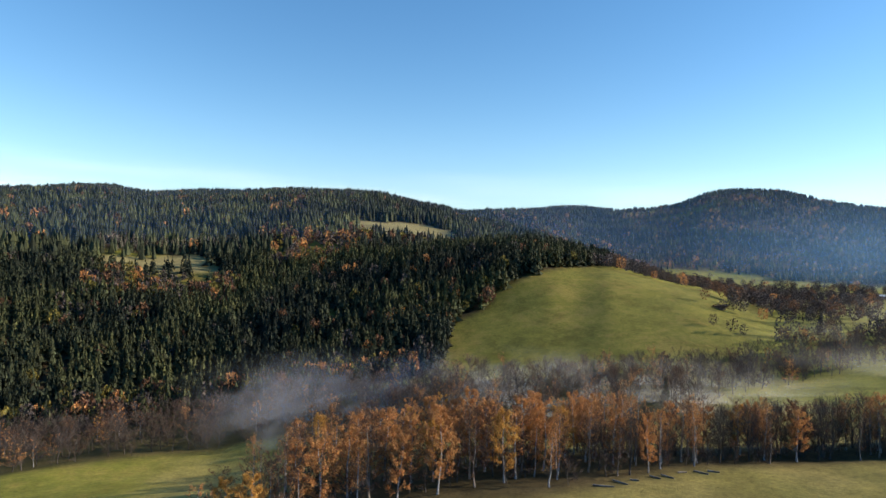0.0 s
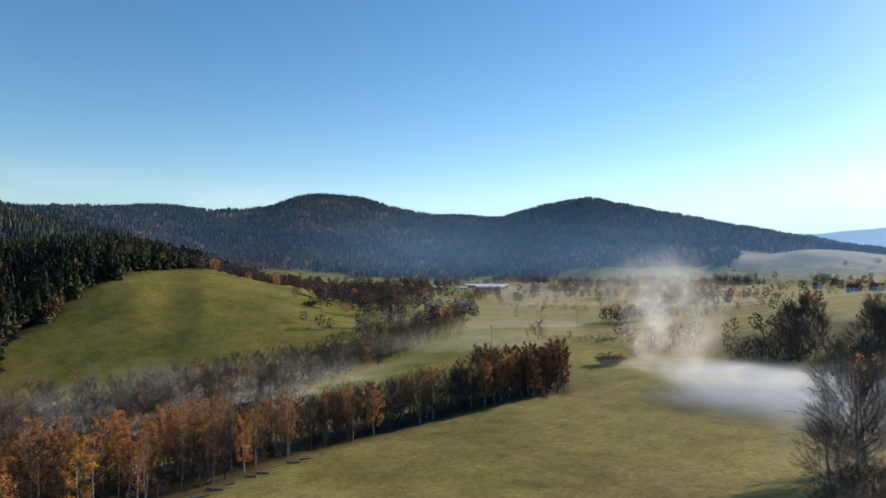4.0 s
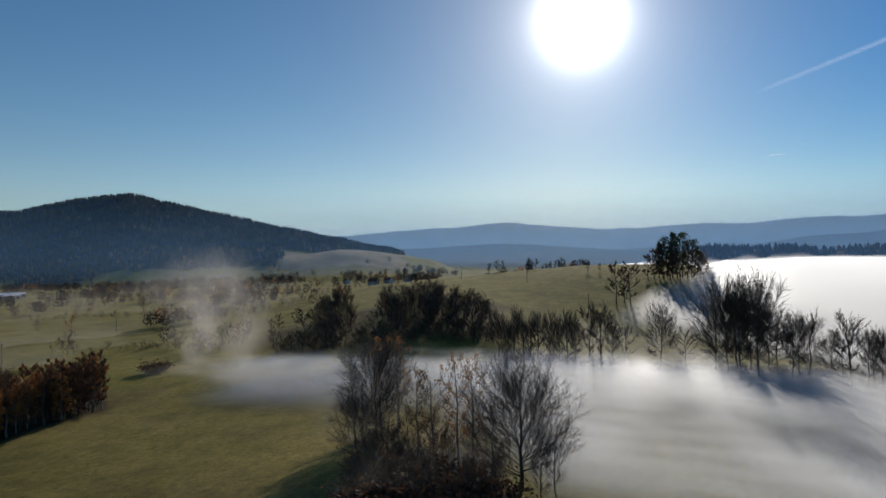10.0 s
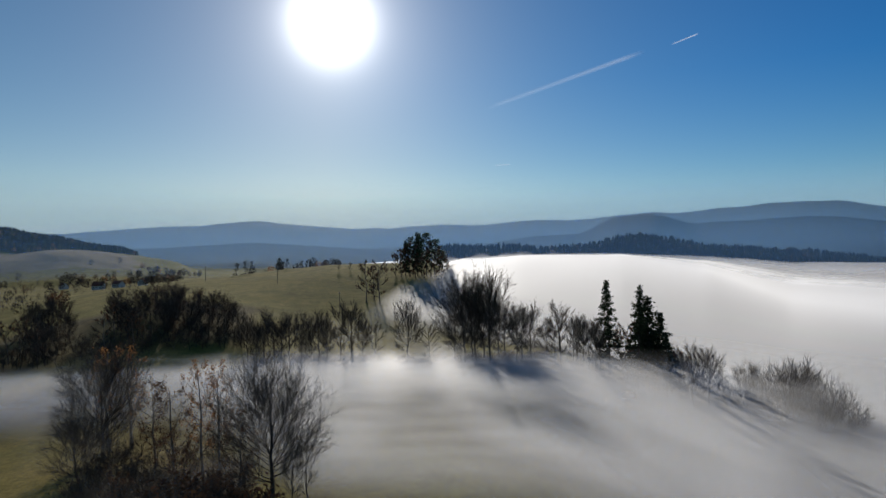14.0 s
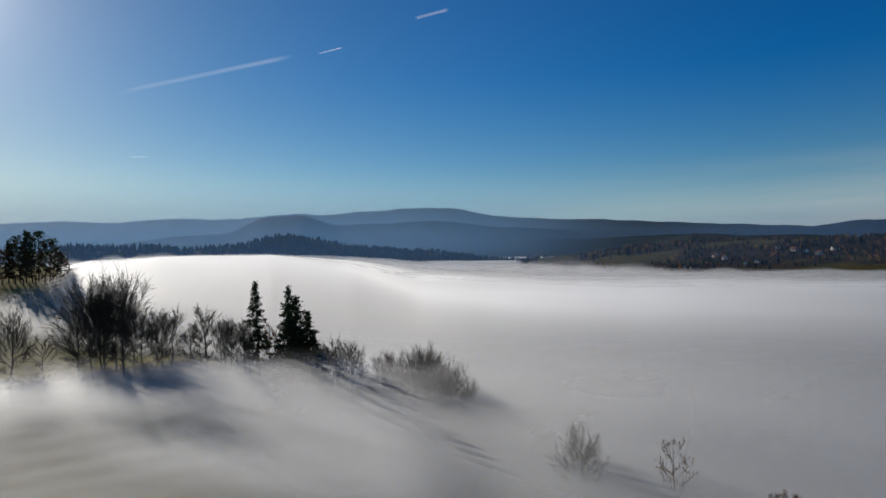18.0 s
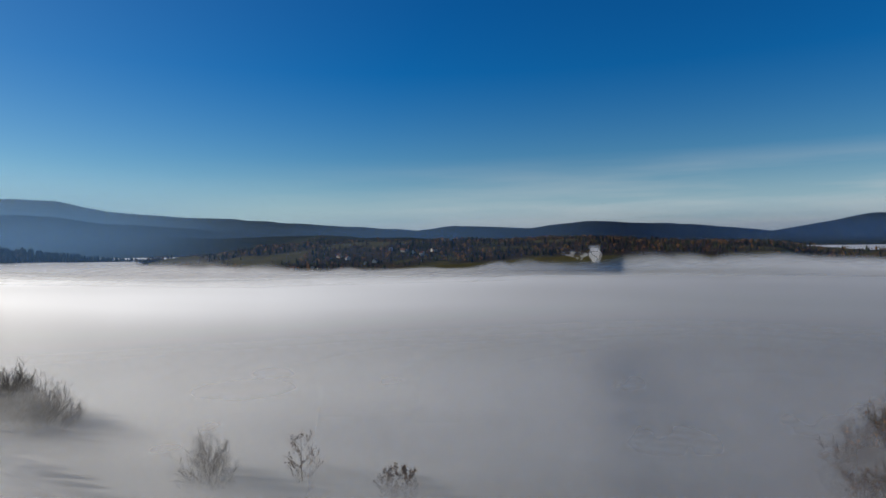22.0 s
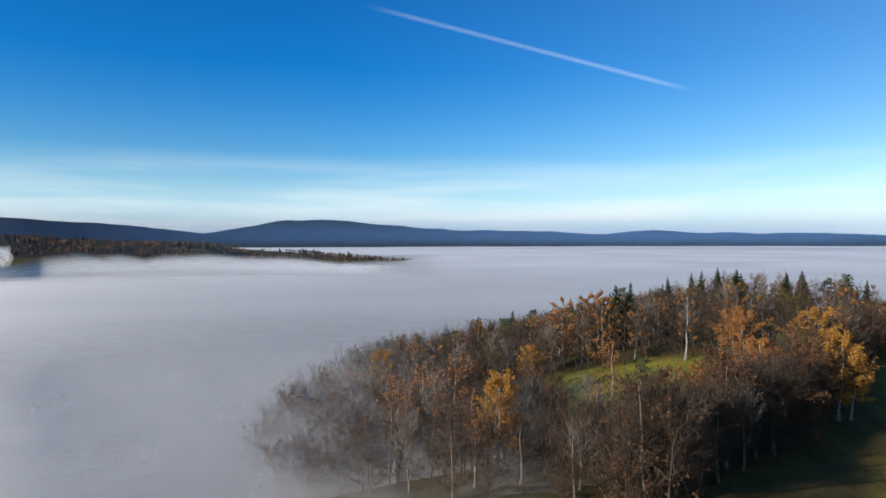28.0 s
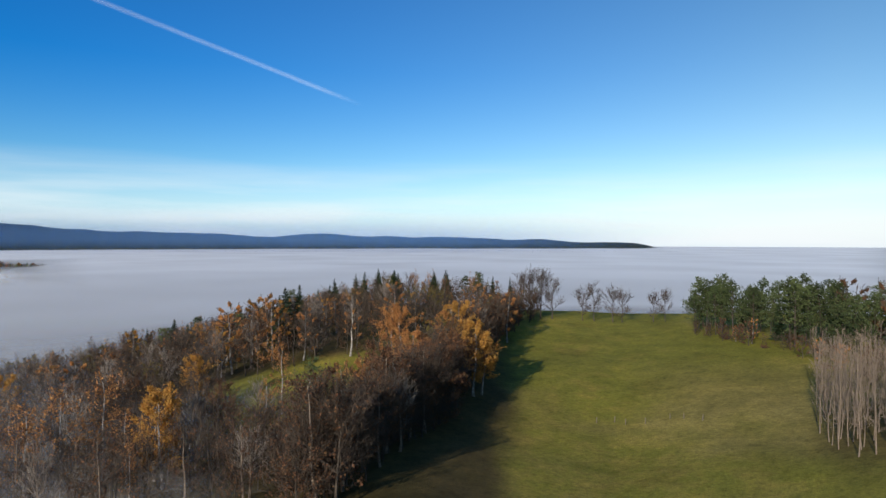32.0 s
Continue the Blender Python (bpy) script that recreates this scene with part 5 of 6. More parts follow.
pos, rng = strew(12, 95, 330, 1260, 8.0, grey_wood, 107)
pick = rng.rand(len(pos))
for lo, hi, mat, kind in ((0, 0.5, M_GREYTWIG, "bare grey"), (0.5, 0.84, M_BROWNTWIG, "leafless brown"), (0.84, 0.96, M_RUST, "rust-brown"), (0.96, 1, M_ORANGE, "orange")):
    m = (pick >= lo) & (pick < hi)
    h = rng.uniform(8, 14, m.sum())
    scatter("valley_wood", clump(150, 200 + int(hi * 10), 0.055), pos[m], h, h * 0.75, mat, kind + " trees in loose woods on the valley floor", "forest", 108, 0.05)

# ---- fog and haze ----
def sheet_object(name, sheets, mat, label, category):
    """One object of many thin sheets, each a grid of points with its own density."""
    vs, fs, ds, n0 = [], [], [], 0
    for pts, den in sheets:
        r, c = den.shape
        i, j = np.meshgrid(np.arange(r - 1), np.arange(c - 1), indexing="ij")
        q = np.stack([i * c + j, i * c + j + 1, (i + 1) * c + j + 1, (i + 1) * c + j], -1).reshape(-1, 4)
        d = den.ravel()
        q = q[d[q].max(1) > 0.004]
        vs.append(pts.reshape(-1, 3))
        fs.append(q + n0)
        ds.append(d)
        n0 += d.size
    me = mesh_np(name, np.concatenate(vs), np.concatenate(fs), mat, True)
    at = me.attributes.new("thickness", "FLOAT", "POINT")
    at.data.foreach_set("value", np.clip(np.concatenate(ds), 0, 1).astype(np.float32))
    return tagged(new(name, me), label, category, kind="stuff")


def fog_top(x, y):
    """Level of the fog sea, relative to the drone's eye."""
    az, r = bearing(x, y)
    z = np.interp(r, [60, 200, 400, 900, 2000, 3500, 4900], [-44, -44, -44, -45, -46, -38, -16])
    pile = np.interp(az, [84, 89, 94, 100, 105, 114, 121, 127, 134, 146], [4, 11, 25, 39, 42, 41, 30, 13, 6, 0]) * smooth01((r - 208) / np.interp(az, [90, 97], [160, 270]))
    pile = pile * (1 + 0.045 * fbm(x, y, 85, 34, 2))
    swell = fbm(x, y, 140, 31, 3) * 2.5 * smooth01((r - 450) / 450) * smooth01((2600 - r) / 1300) * (1 - 0.6 * smooth01((az - 205) / 20))
    return z + pile + swell + 1.2 * fbm(x, y, 160, 32, 2) * smooth01((2200 - r) / 1000)


sa, sr = np.meshgrid(np.radians(np.arange(84, 285, 0.4)), np.geomspace(70, 4900, 200))
fx, fy = sr * np.sin(sa), sr * np.cos(sa)
f_top, f_land = fog_top(fx, fy), land(fx, fy)
f_az = np.degrees(sa)
sea = []
for k, (drop, alpha) in enumerate(((0, 0.18), (1.4, 0.24), (3.0, 0.3), (4.8, 0.36), (6.8, 0.45), (9.2, 0.6), (12.0, 1.0))):
    z = f_top - drop * (1 + smooth01((sr - 400) / 700) * smooth01((2600 - sr) / 1000) * 1.2)
    depth = z - f_land
    # Thinned away from the sun so dark ground stands in for fainter scattered light.
    thin = (0.52 * smooth01((f_az - 140) / 50) - 0.25 * smooth01((f_az - 198) / 25)) * smooth01((1300 - sr) / 1000)
    whole = smooth01((f_top - f_land - 8) / 16) * np.maximum(np.maximum(smooth01((1000 - sr) / 300), smooth01((sr - 1600) / 500)), smooth01((f_az - 204) / 8)) * (1 - thin) * smooth01((sr - 240) / 220)
    alpha = alpha * (1 - thin) + (0.93 - alpha) * np.where(alpha < 0.93, whole, 0)
    d = alpha * smooth01((depth + 0.5) / ((8.0 if k < 3 else 17.0) + 14 * smooth01((sr - 600) / 300) * smooth01((2000 - sr) / 300))) * (1 + 0.12 * fbm(fx + 70 * k, fy, 180, 40 + k, 2))
    d = d * smooth01((f_az - 85 - 3 * fbm(fx, fy, 90, 33)) / 7) * smooth01((283 - f_az) / 10)
    sea.append((np.stack([fx, fy, z + EYE], -1), np.clip(d, 0, 1)))
sheet_object("fog_bank", sea, M_FOG, "dense white fog filling the wide valley below the hills", "fog")

# low fog in the hollow
ha, hr = np.meshgrid(np.radians(np.arange(50, 135, 0.5)), np.linspace(75, 235, 90))
hx, hy = hr * np.sin(ha), hr * np.cos(ha)
h_land, h_az = land(hx, hy), np.degrees(ha)
hollow = []
for k in range(6):
    top = np.interp(h_az, [108, 132], [-30.0, -38]) + 0.9 * fbm(hx, hy, 24, 60)
    z = h_land + 0.6 + (np.maximum(top - h_land, 2.5) - 0.6) * k / 5
    d = (0.30 - 0.02 * k) * smooth01((fbm(hx + 15 * k, hy, 45, 55) + 0.85) * 0.8)
    d = d * smooth01((h_az - 52 - 6 * fbm(hx, hy, 40, 71)) / 12) * smooth01((133 - h_az) / 10)
    d = d * smooth01((hr - np.interp(h_az, [52, 75, 85, 130], [150, 140, 78, 70])) / 45) * smooth01((222 - hr) / 25)
    hollow.append((np.stack([hx, hy, z + EYE], -1), d))
sheet_object("ground_fog", hollow, M_FOG, "low white fog drifting over the meadow hollow", "fog")


def curtain(a0, a1, r, low, high, alpha, seed, grain=22.0, lean=0.0, tear=0.9, clear_of_sea=False):
    """A hanging veil of mist along an arc: soft at its rim, torn by noise."""
    a, h = np.meshgrid(np.radians(np.linspace(a0, a1, max(12, int((a1 - a0) * 3)))), np.linspace(0, 1, 26))
    rr = r + lean * h
    x, y = rr * np.sin(a), rr * np.cos(a)
    z = low + (high - low) * h
    s = (a - a.min()) / (a.max() - a.min())
    n = fbm(a * r, z * 1.6 + seed * 37, grain, 80 + seed, 5)
    if clear_of_sea:
        alpha = alpha * smooth01((z - fog_top(x, y) + 1.0) / 11.0)
    d = alpha * smooth01(s * 4) * smooth01((1 - s) * 4) * smooth01(h * 3) * smooth01((1 - h) * 1.6) * smooth01(0.5 + tear * n)
    return np.stack([x, y, z + EYE], -1), d


sheet_object("valley_mist", [curtain(-24, 38, r, -78, -38, 0.29, k, 15, tear=1.3) for k, r in enumerate((225, 243, 262, 285))], M_MIST,
             "torn grey mist hanging between the valley trees", "mist")
sheet_object("low_mist", [curtain(24, 66, r, -46, -29, 0.08, 20 + k, 40, tear=1.2) for k, r in enumerate((300, 340, 390))] + [curtain(30, 72, r, -44, -20, 0.075, 24 + k, 60, tear=1.2) for k, r in enumerate((470, 560, 700, 860))], M_MIST,
             "thin mist lying over the valley meadows", "mist")
sheet_object("treeline_mist", [curtain(78, 122, 204, -40, -31.5, 0.3, 40, 16), curtain(81, 100, 232, -38, -20, 0.3, 42, 20)], M_VEIL,
             "white mist drifting round the tree line", "mist")

# how high the fog stands before the far shore, as bearings and elevations
SHORE_AZ = (91, 93.5, 98, 105, 114, 122, 128, 134, 138, 146, 153, 163, 168, 174, 181, 191, 195, 205, 215, 232)
SHORE_EL = (-4.5, -1.6, -0.5, 0.0, -0.3, -1.4, -2.3, -2.1, -1.5, -2.3, -2.9, -3.1, -2.3, -2.6, -1.9, -1.5, -1.8, -2.5, -3.0, -3.2)


def bank(a0, a1, r, dip, amp, grain, alpha, seed):
    """A roll of fog whose uneven top is soft against what lies behind it."""
    a, h = np.meshgrid(np.radians(np.linspace(a0, a1, int((a1 - a0) * 6))), np.linspace(0, 1, 30))
    x, y = r * np.sin(a), r * np.cos(a)
    sea = fog_top(x, y)
    top = r * np.tan(np.radians(np.interp(np.degrees(a), SHORE_AZ, SHORE_EL) - dip))
    top = top + amp * (np.abs(fbm(a * r, a * 0, grain, seed, 2)) * 1.2 - 0.4 + 0.6 * fbm(a * r, a * 0, grain * 4, seed + 1, 1))
    top = np.maximum(top, sea + 1.5)
    z = sea - 3 + (top - sea + 3) * h
    s = (a - a.min()) / (a.max() - a.min()) * (a1 - a0)
    torn = smooth01(0.8 + 0.8 * fbm(a * r, z * 1.8, grain * 0.7, seed + 2, 4))
    d = alpha * smooth01(s / 3) * smooth01((a1 - a0 - s) / 5) * smooth01((1 - h) * 1.9) * smooth01(h * 4) * (0.7 + 0.3 * torn)
    return np.stack([x, y, z + EYE], -1), d


sheet_object("fog_roll", [bank(a0, a1, r, dip, amp, g, al, 120 + 3 * k) for k, (a0, a1, r, dip, amp, g, al) in enumerate((
    (94, 128, 640, 0.1, 6, 30, 0.35), (95, 130, 760, -0.1, 8, 36, 0.45), (118, 170, 700, 0.4, 6, 50, 0.25), (120, 208, 820, -0.25, 10, 60, 0.35), (122, 208, 900, -0.42, 13, 66, 0.45), (122, 208, 960, -0.52, 15, 72, 0.55), (124, 206, 1010, -0.55, 16, 78, 0.6), (150, 210, 1060, -0.45, 14, 84, 0.5)))], M_BANK,
             "sunlit rolls of white fog along the far shore", "fog")
# The first six veils are added also to keep sun off the wood.
sheet_object("wood_mist", [curtain(170, 213, r, -60, hi, al, 150 + k, 30, tear=0.5) for k, (r, hi, al) in enumerate(((100, -30, 0.4), (118, -29, 0.42), (138, -28, 0.42), (160, -27, 0.42), (185, -27, 0.42), (215, -28, 0.4)))]
             + [curtain(186, 227, r, -58, hi, al, 50 + k, 24) for k, (r, hi, al) in enumerate(((84, -31, 0.42), (96, -31, 0.47), (110, -30, 0.5), (126, -30, 0.5), (142, -29, 0.5), (160, -28, 0.5)))]
             + [curtain(210, 232, 100, -50, -28, 0.14, 60, 14), curtain(214, 233, 126, -48, -26, 0.15, 61, 14)], M_MIST, "grey mist creeping up into the promontory wood", "mist")
# Tinted veils lay the bright sunward air over the ridges.
sheet_object("sunlit_haze", [curtain(18, 100, 1100, -60, 110, 0.17, 38, 600, tear=0.3), curtain(45, 150, 2450, -80, 300, 0.45, 31, 1500, tear=0.0), curtain(50, 150, 3100, -80, 350, 0.6, 32, 1500, tear=0.0), curtain(60, 145, 2200, -80, 120, 0.4, 36, 1500, tear=0.0)], M_SUN_HAZE_TINT,
             "pale veils tinted as bright haze below the sun between distant ridges", "haze")
sheet_object("hollow_mist", [curtain(98, 176, r, lo, hi, al, 90 + k, 34, tear=0.5, clear_of_sea=True) for k, (r, lo, hi, al) in enumerate(((112, -46, -28, 0.30), (124, -46, -28, 0.36), (136, -46, -28, 0.42), (150, -48, -28, 0.46), (166, -48, -27, 0.46), (182, -48, -26, 0.4)))] + [curtain(126, 180, r, -50, hi, 0.35, 96 + k, 22, tear=0.6, clear_of_sea=True) for k, (r, hi) in enumerate(((102, -35), (110, -34)))], M_VEIL,
             "white fog drifting before the drowned trees", "fog")
# Tinted veils lay the blue of distant air over the hills.
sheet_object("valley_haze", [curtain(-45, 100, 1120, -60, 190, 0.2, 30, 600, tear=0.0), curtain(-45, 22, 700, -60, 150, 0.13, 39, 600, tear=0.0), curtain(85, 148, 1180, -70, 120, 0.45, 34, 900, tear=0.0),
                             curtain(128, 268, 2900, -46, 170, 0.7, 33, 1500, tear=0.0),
                             curtain(175, 262, 3300, -46, 130, 0.6, 35, 1500, tear=0.0), curtain(20, 150, 2520, -80, 330, 0.3, 31, 1500, tear=0.0), curtain(130, 215, 1140, -60, 70, 0.22, 37, 1500, tear=0.0)], M_HAZE_TINT,
             "veils tinted as pale blue haze between the distant hills", "haze")


# ---- steam and contrails ----
def plume(a0, r, low, high, wide, drift, seed):
    """A puff that widens upwards and drifts to one side."""
    u, h = np.meshgrid(np.linspace(-1, 1, 22), np.linspace(0, 1, 30))
    half = wide * (0.22 + 0.78 * smooth01(h * 1.4)) * (1 + 0.25 * np.sin(h * 9 + seed))
    off = u * half + drift * h * h
    a = radians(a0)
    cx, cy = r * math.sin(a), r * math.cos(a)
    x, y = cx + off * math.cos(a), cy - off * math.sin(a)
    z = low + (high - low) * h
    d = smooth01((1 - np.abs(u)) * 2.2) * smooth01(h * 10) * smooth01((1 - h) * 4) * smooth01(0.6 + 1.0 * fbm(off * 1.0, z + seed * 11, 10, seed, 5))
    return np.stack([x, y, z + EYE], -1), d


def faint(sheet, k):
    return sheet[0], sheet[1] * k


sheet_object("copse_mist", [curtain(62, 92, r, -40, hi, al, 170 + k, 12, tear=1.0) for k, (r, hi, al) in enumerate(((78, -26, 0.03), (88, -24, 0.05), (99, -20, 0.08), (112, -18, 0.14), (126, -14, 0.16)))], M_VEIL, "thin sunlit mist drifting through the leafless copse", "mist")
sheet_object("mist_plume", [faint(plume(57.5 - 0.9 * k, 190 + 16 * k, -40, (6, 0, 9, -8, 3)[k], (13, 18, 12, 22, 17)[k], (-6, 4, -9, 6, -3)[k], 21 + 3 * k), 0.10) for k in range(5)]
             + [faint(plume(61, 176 + 9 * k, -38, -26, 26, -14, 51 + k), 0.10) for k in range(3)], M_MIST, "thin plume of mist rising from the meadow", "mist")
sheet_object("chimney_steam", [plume(176.0, 1060 + 4 * k, -50, -7, 11, -3, 3 + k) for k in range(3)] + [tuple((plume(174.6, 1075, -34, -17, 24, -16, 9)[0], 0.5 * plume(174.6, 1075, -34, -17, 24, -16, 9)[1]))], M_STEAM,
             "white steam rising from a chimney hidden in fog", "steam")


def contrail(name, ends, width, alpha, seed, fade=0.5):
    """A straight ribbon of ice cloud between two bearings and elevations, far off."""
    s, u = np.meshgrid(np.linspace(0, 1, 60), np.linspace(-1, 1, 9))
    dirs = []
    for az, el in ends:
        a, e = radians(az), radians(el)
        dirs.append(np.array([math.sin(a) * math.cos(e), math.cos(a) * math.cos(e), math.sin(e)]) * 4700)
    p = dirs[0][None, None] * (1 - s[..., None]) + dirs[1][None, None] * s[..., None]
    side = unit(np.cross(dirs[1] - dirs[0], dirs[0]))
    w = width * (1 + 0.25 * fbm(s * 14, u * 0, 9, seed, 1))
    p = p + side[None, None] * (u * w)[..., None]
    d = alpha * (1 - u * u) ** 1.5 * smooth01(s * 6) * smooth01((1 - s) * 6) * (fade + (1 - fade) * s) * np.clip(1 + 0.3 * fbm(s * 14, u * 3, 9, seed + 1, 1), 0, 1.3)
    p[..., 2] += EYE
    sheet_object(name, [(p, d)], M_STEAM, "thin white contrail across the blue sky", "contrail")


contrail("contrail", ((203.5, 20.4), (233.5, 12.2)), 20, 0.15, 1, 0.6)
contrail("contrail", ((102.0, 13.0), (116.5, 17.0)), 20, 0.09, 2, 0.5)
contrail("contrail", ((118.4, 17.2), (120.7, 17.8)), 5, 0.3, 3, 0.6)
contrail("contrail", ((127.2, 20.2), (130.5, 20.9)), 14, 0.15, 4, 0.7)
contrail("contrail", ((102.9, 8.05), (104.4, 8.1)), 5, 0.12, 5, 0.7)

# ---- farm, houses, poles and posts ----
M_ROOF = simple("pale_sheet_roof", (0.72, 0.72, 0.71), (0.85, 0.85, 0.84), 0.4, rough=0.8, bump=0.1)
M_BARNWALL = simple("blue_grey_cladding", (0.24, 0.27, 0.30), (0.34, 0.37, 0.40), 0.3, rough=0.7)
M_DARKWALL = simple("dark_stable_opening", (0.03, 0.03, 0.03), (0.07, 0.065, 0.06), 0.5)
M_PLASTER = simple("white_house_plaster", (0.55, 0.53, 0.48), (0.74, 0.72, 0.67), 0.5, per_object=0.2)
M_TILE = simple("brown_roof_tiles", (0.14, 0.06, 0.04), (0.24, 0.11, 0.07), 0.8, per_object=0.3)
M_WINDOW = simple("dark_window", (0.02, 0.025, 0.03), (0.05, 0.055, 0.06), 1.0, rough=0.15, spec=0.5)
M_WOODPOLE = simple("weathered_wood", (0.10, 0.08, 0.06), (0.22, 0.18, 0.14), 3.0)
M_LOG = simple("pale_cut_log", (0.12, 0.10, 0.075), (0.26, 0.22, 0.17), 2.0)


def part(name, bm, mat, parent, label=""):
    me = bpy.data.meshes.new(name)
    bm.to_mesh(me)
    bm.free()
    me.materials.append(mat)
    ob = new(name, me)
    ob.parent = parent
    return tagged(ob, label=label)


def box(size, at, bevel=0.03):
    bm = bmesh.new()
    bmesh.ops.create_cube(bm, size=1.0, matrix=Matrix.Translation(at) @ Matrix.Diagonal((*size, 1)))
    if bevel:
        bmesh.ops.bevel(bm, geom=bm.edges[:], offset=bevel, segments=1, affect="EDGES")
    return bm


def gable_body(l, w, eave, ridge):
    """Four walls with pointed gables, as one closed body."""
    bm = bmesh.new()
    ring = [(-w / 2, 0), (w / 2, 0), (w / 2, eave), (0, ridge), (-w / 2, eave)]
    a = [bm.verts.new((-l / 2, y, z)) for y, z in ring]
    b = [bm.verts.new((l / 2, y, z)) for y, z in ring]
    bm.faces.new(a[::-1])
    bm.faces.new(b)
    for i in range(5):
        bm.faces.new((a[i], a[(i + 1) % 5], b[(i + 1) % 5], b[i]))
    bmesh.ops.recalc_face_normals(bm, faces=bm.faces[:])
    return bm


def roof_slab(l, w, eave, ridge, side, over=0.5, thick=0.18):
    bm = bmesh.new()
    slope = (ridge - eave) / (w / 2)
    y1, z1 = side * (w / 2 + over), eave - slope * over + 0.02
    pts = [(0, ridge + 0.02), (y1, z1), (y1, z1 + thick), (0, ridge + 0.02 + thick)]
    a = [bm.verts.new((-l / 2 - over, y, z)) for y, z in pts]
    b = [bm.verts.new((l / 2 + over, y, z)) for y, z in pts]
    bm.faces.new(a)
    bm.faces.new(b[::-1])
    for i in range(4):
        bm.faces.new((a[i], b[i], b[(i + 1) % 4], a[(i + 1) % 4]))
    bmesh.ops.recalc_face_normals(bm, faces=bm.faces[:])
    return bm


def barn(az, r, l, w, eave, ridge, wall, label, bays=6):
    x, y = spot(az, r)
    root = tagged(new("barn"), label, "barn", "farm buildings in the valley")
    root.matrix_basis = pose(x, y, ground_at(x, y) - 0.3, 0, 0, -az + 4)
    part("body", gable_body(l, w, eave, ridge), wall, root)
    for side in (-1, 1):
        part("roof_panel", roof_slab(l, w, eave, ridge, side), M_ROOF, root, "pale sheet metal roof")
    for i in range(bays):
        part("opening", box((l / bays * 0.62, 0.12, eave * 0.5), (-l / 2 + l * (i + 0.5) / bays, -w / 2 - 0.04, eave * 0.48), 0), M_DARKWALL, root)
    part("door", box((0.12, w * 0.3, eave * 0.8), (l / 2 + 0.04, 0, eave * 0.42), 0), M_WOODPOLE, root)
    part("ridge_vent", box((l * 0.8, 0.8, 0.4), (0, 0, ridge + 0.3)), M_ROOF, root)
    return root


barn(39.95, 925, 62, 14, 4.6, 6.0, M_DARKWALL, "long cattle barn with a pale metal roof", 12)
barn(40.25, 880, 40, 14, 5.2, 6.6, M_BARNWALL, "blue-grey farm barn with a pale metal roof", 7)
barn(35.1, 880, 24, 10, 3.8, 4.9, M_BARNWALL, "small barn with a pale metal roof", 4)
barn(37.8, 885, 11, 7, 3.0, 3.9, M_PLASTER, "little white farm shed beside the barns", 2)


def house(az, r, turn, l=11, w=8):
    x, y = spot(az, r)
    root = tagged(new("house"), "white village house with a brown tiled roof", "house", "houses of the far village")
    root.matrix_basis = pose(x, y, ground_at(x, y) - 0.3, 0, 0, turn)
    part("wall", gable_body(l, w, 4.5, 8.0), M_PLASTER, root)
    for side in (-1, 1):
        part("roof_panel", roof_slab(l, w, 4.5, 8.0, side), M_TILE, root, "brown tiled roof")
    for side in (-1, 1):
        for k in (-0.3, 0, 0.3):
            part("window", box((1.1, 0.1, 1.4), (k * l, side * (w / 2 + 0.03), 2.6), 0), M_WINDOW, root)
    part("chimney", box((0.7, 0.7, 1.8), (l * 0.2, 0.6, 8.0)), M_TILE, root)


hs = random.Random(4)
for i in range(13):
    house(148 + i * 1.15 + hs.uniform(-0.4, 0.4), hs.uniform(1210, 1330), hs.uniform(0, 180), hs.uniform(9, 13))
for a, r in ((69.2, 760), (70.6, 790), (72.4, 830), (66.8, 880)):
    house(a, r, hs.uniform(0, 180))


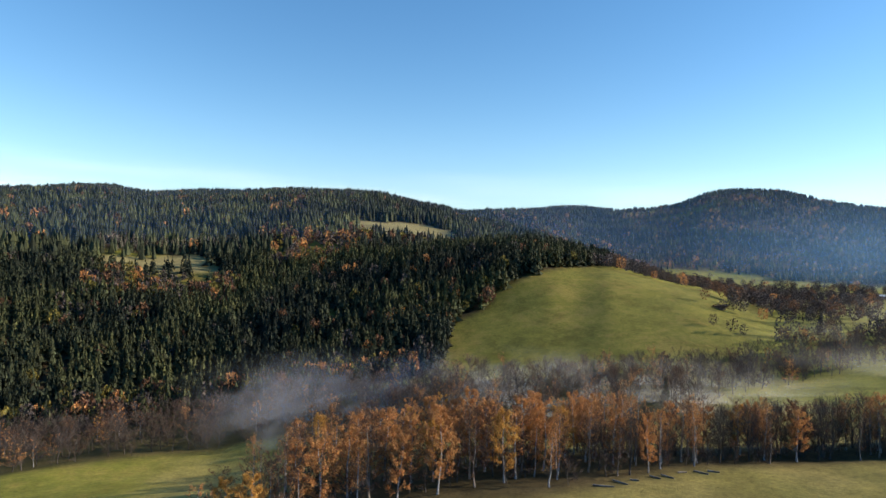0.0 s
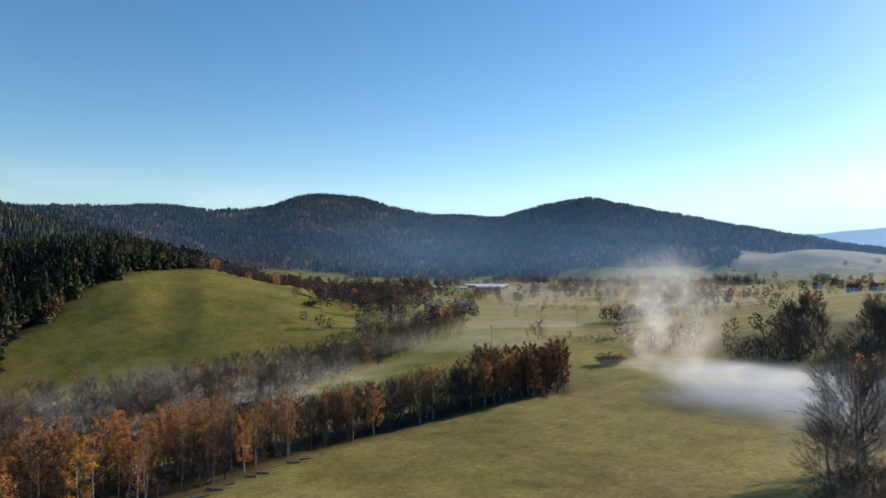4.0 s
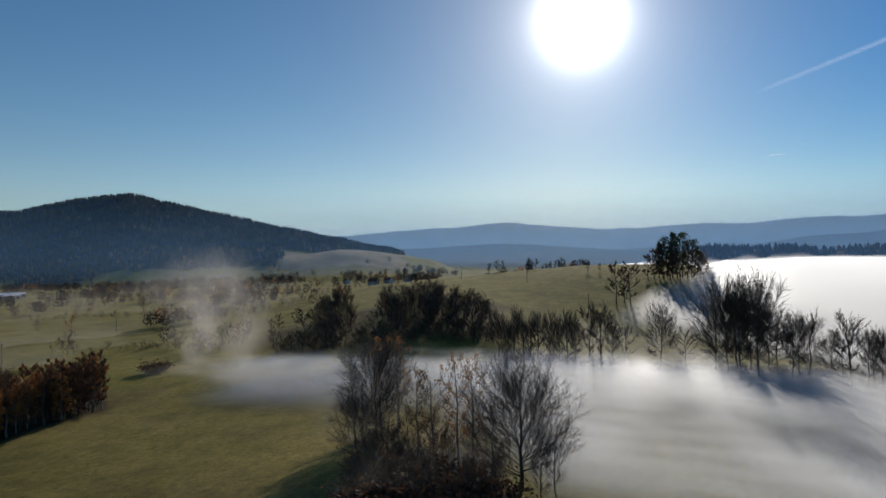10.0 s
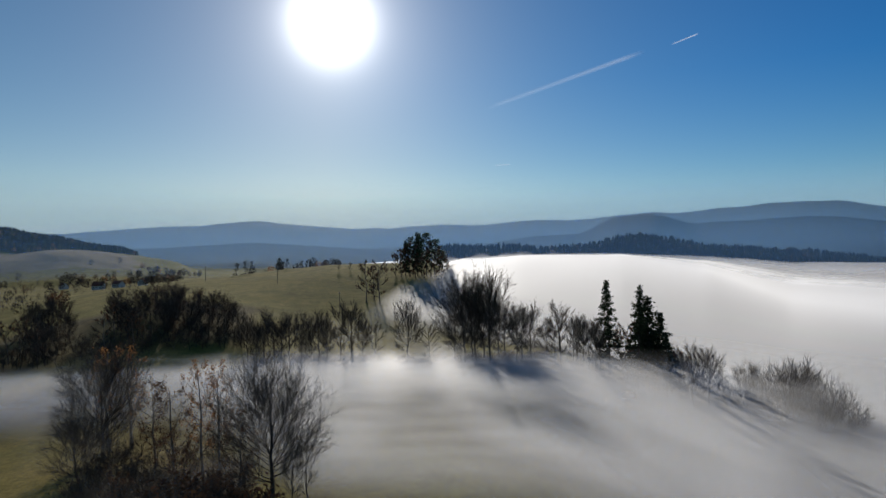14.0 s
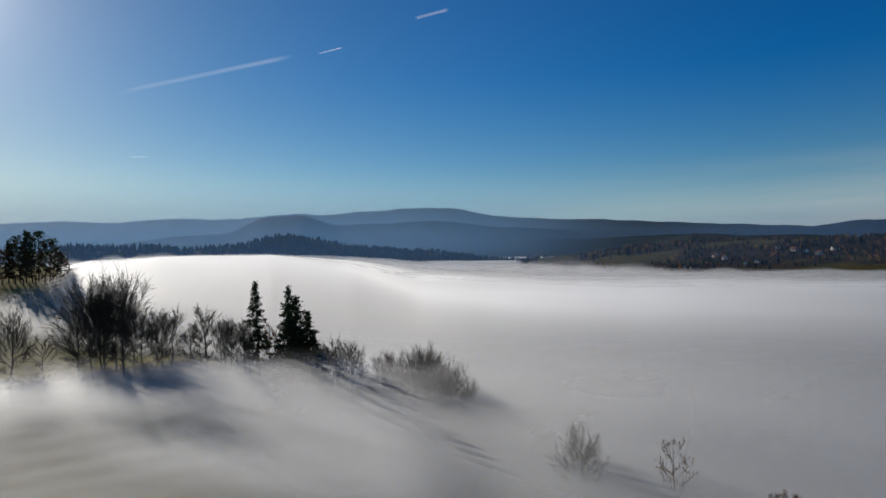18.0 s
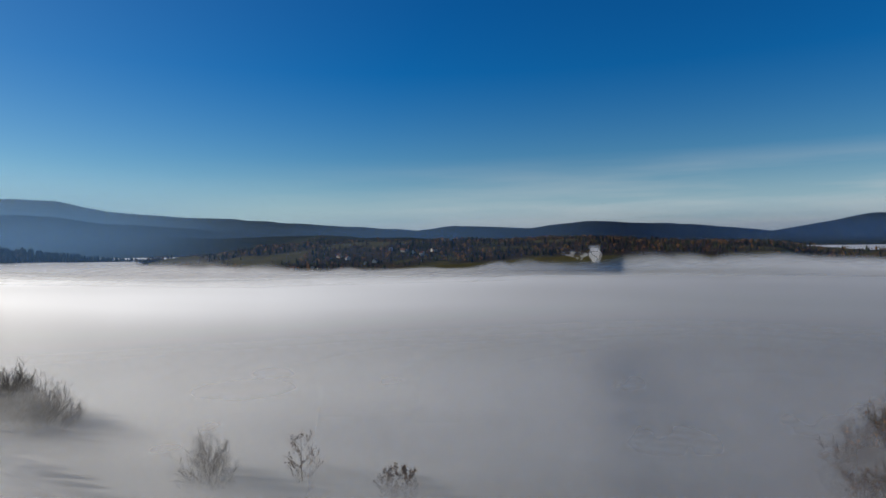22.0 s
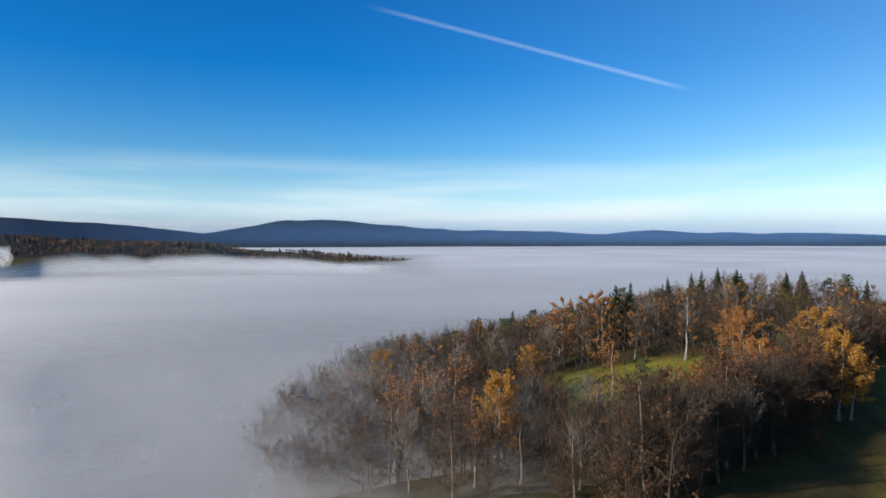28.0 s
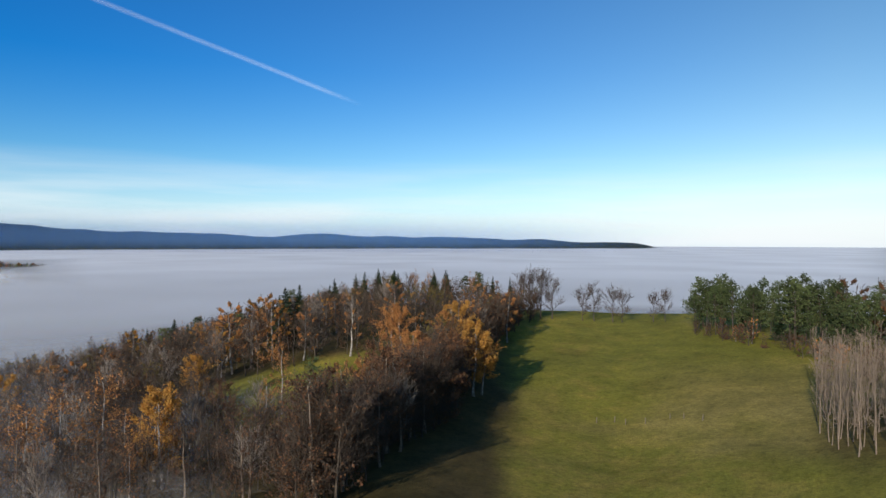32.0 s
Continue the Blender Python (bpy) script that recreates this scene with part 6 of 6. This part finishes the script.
def power_pole(az, r, h):
    x, y = spot(az, r)
    root = tagged(new("power_pole"), "wooden power pole with a crossarm on the meadow", "pole", "power poles over the meadows")
    root.matrix_basis = pose(x, y, ground_at(x, y) - 0.3, 0, 0, 20)
    bm = bmesh.new()
    bmesh.ops.create_cone(bm, cap_ends=True, segments=8, radius1=0.2, radius2=0.13, depth=h, matrix=Matrix.Translation((0, 0, h / 2)))
    part("pole", bm, M_WOODPOLE, root)
    part("crossarm", box((2.4, 0.16, 0.18), (0, 0, h - 0.6)), M_WOODPOLE, root)
    for k in (-1.05, 0, 1.05):
        bm = bmesh.new()
        bmesh.ops.create_cone(bm, cap_ends=True, segments=8, radius1=0.09, radius2=0.05, depth=0.35, matrix=Matrix.Translation((k, 0, h - 0.34 if k else h + 0.15)))
        part("insulator", bm, M_PLASTER, root)


for a, r, h in ((88.6, 345, 12), (77.24, 480, 11), (40.4, 315, 9.5), (83.2, 430, 11), (48, 420, 10)):
    power_pole(a, r, h)

ps = random.Random(9)
for i in range(7):
    a, r = 254.5 + i * 1.5 + ps.uniform(-0.6, 0.6), 148 + ps.uniform(-2, 2) - i * 0.3
    x, y = spot(a, r)
    root = tagged(new("fence_post"), "weathered wooden fence post in the grass", "post", "fence posts across the meadow")
    root.matrix_basis = pose(x, y, ground_at(x, y) - 0.2, ps.uniform(-5, 5), ps.uniform(-5, 5), ps.uniform(0, 90))
    part("stake", box((0.16, 0.16, 1.5), (0, 0, 0.75), 0.03), M_WOODPOLE, root)
    part("cap", box((0.2, 0.2, 0.05), (0, 0, 1.52), 0.01), M_WOODPOLE, root)

for i in range(9):
    a = 14 + i * 1.2 + ps.uniform(-0.3, 0.3)
    r = float(np.interp(a, [8, 14, 22, 33], [105, 112, 127, 148])) + ps.uniform(-3, 0)
    x, y = spot(a, r)
    L = ps.uniform(1.5, 3.2)
    bm = bmesh.new()
    bmesh.ops.create_cone(bm, cap_ends=True, segments=9, radius1=0.16, radius2=0.12, depth=L)
    bmesh.ops.bevel(bm, geom=[e for e in bm.edges if abs(e.verts[0].co.z - e.verts[1].co.z) < 0.01], offset=0.03, segments=1, affect="EDGES")
    me = bpy.data.meshes.new("log")
    bm.to_mesh(me)
    bm.free()
    me.materials.append(M_LOG)
    ob = tagged(new("log", me), "pale felled birch log lying at the meadow's edge", "log", "felled logs below the meadow")
    ob.matrix_basis = pose(x, y, ground_at(x, y) + 0.16, 90, ps.uniform(-4, 4), -a + 90 + ps.uniform(-30, 30))

# the patterns from which the trees were copied are not part of the place
for root in TEMPLATES:
    for ob in (*root.children_recursive, root):
        bpy.data.objects.remove(ob)
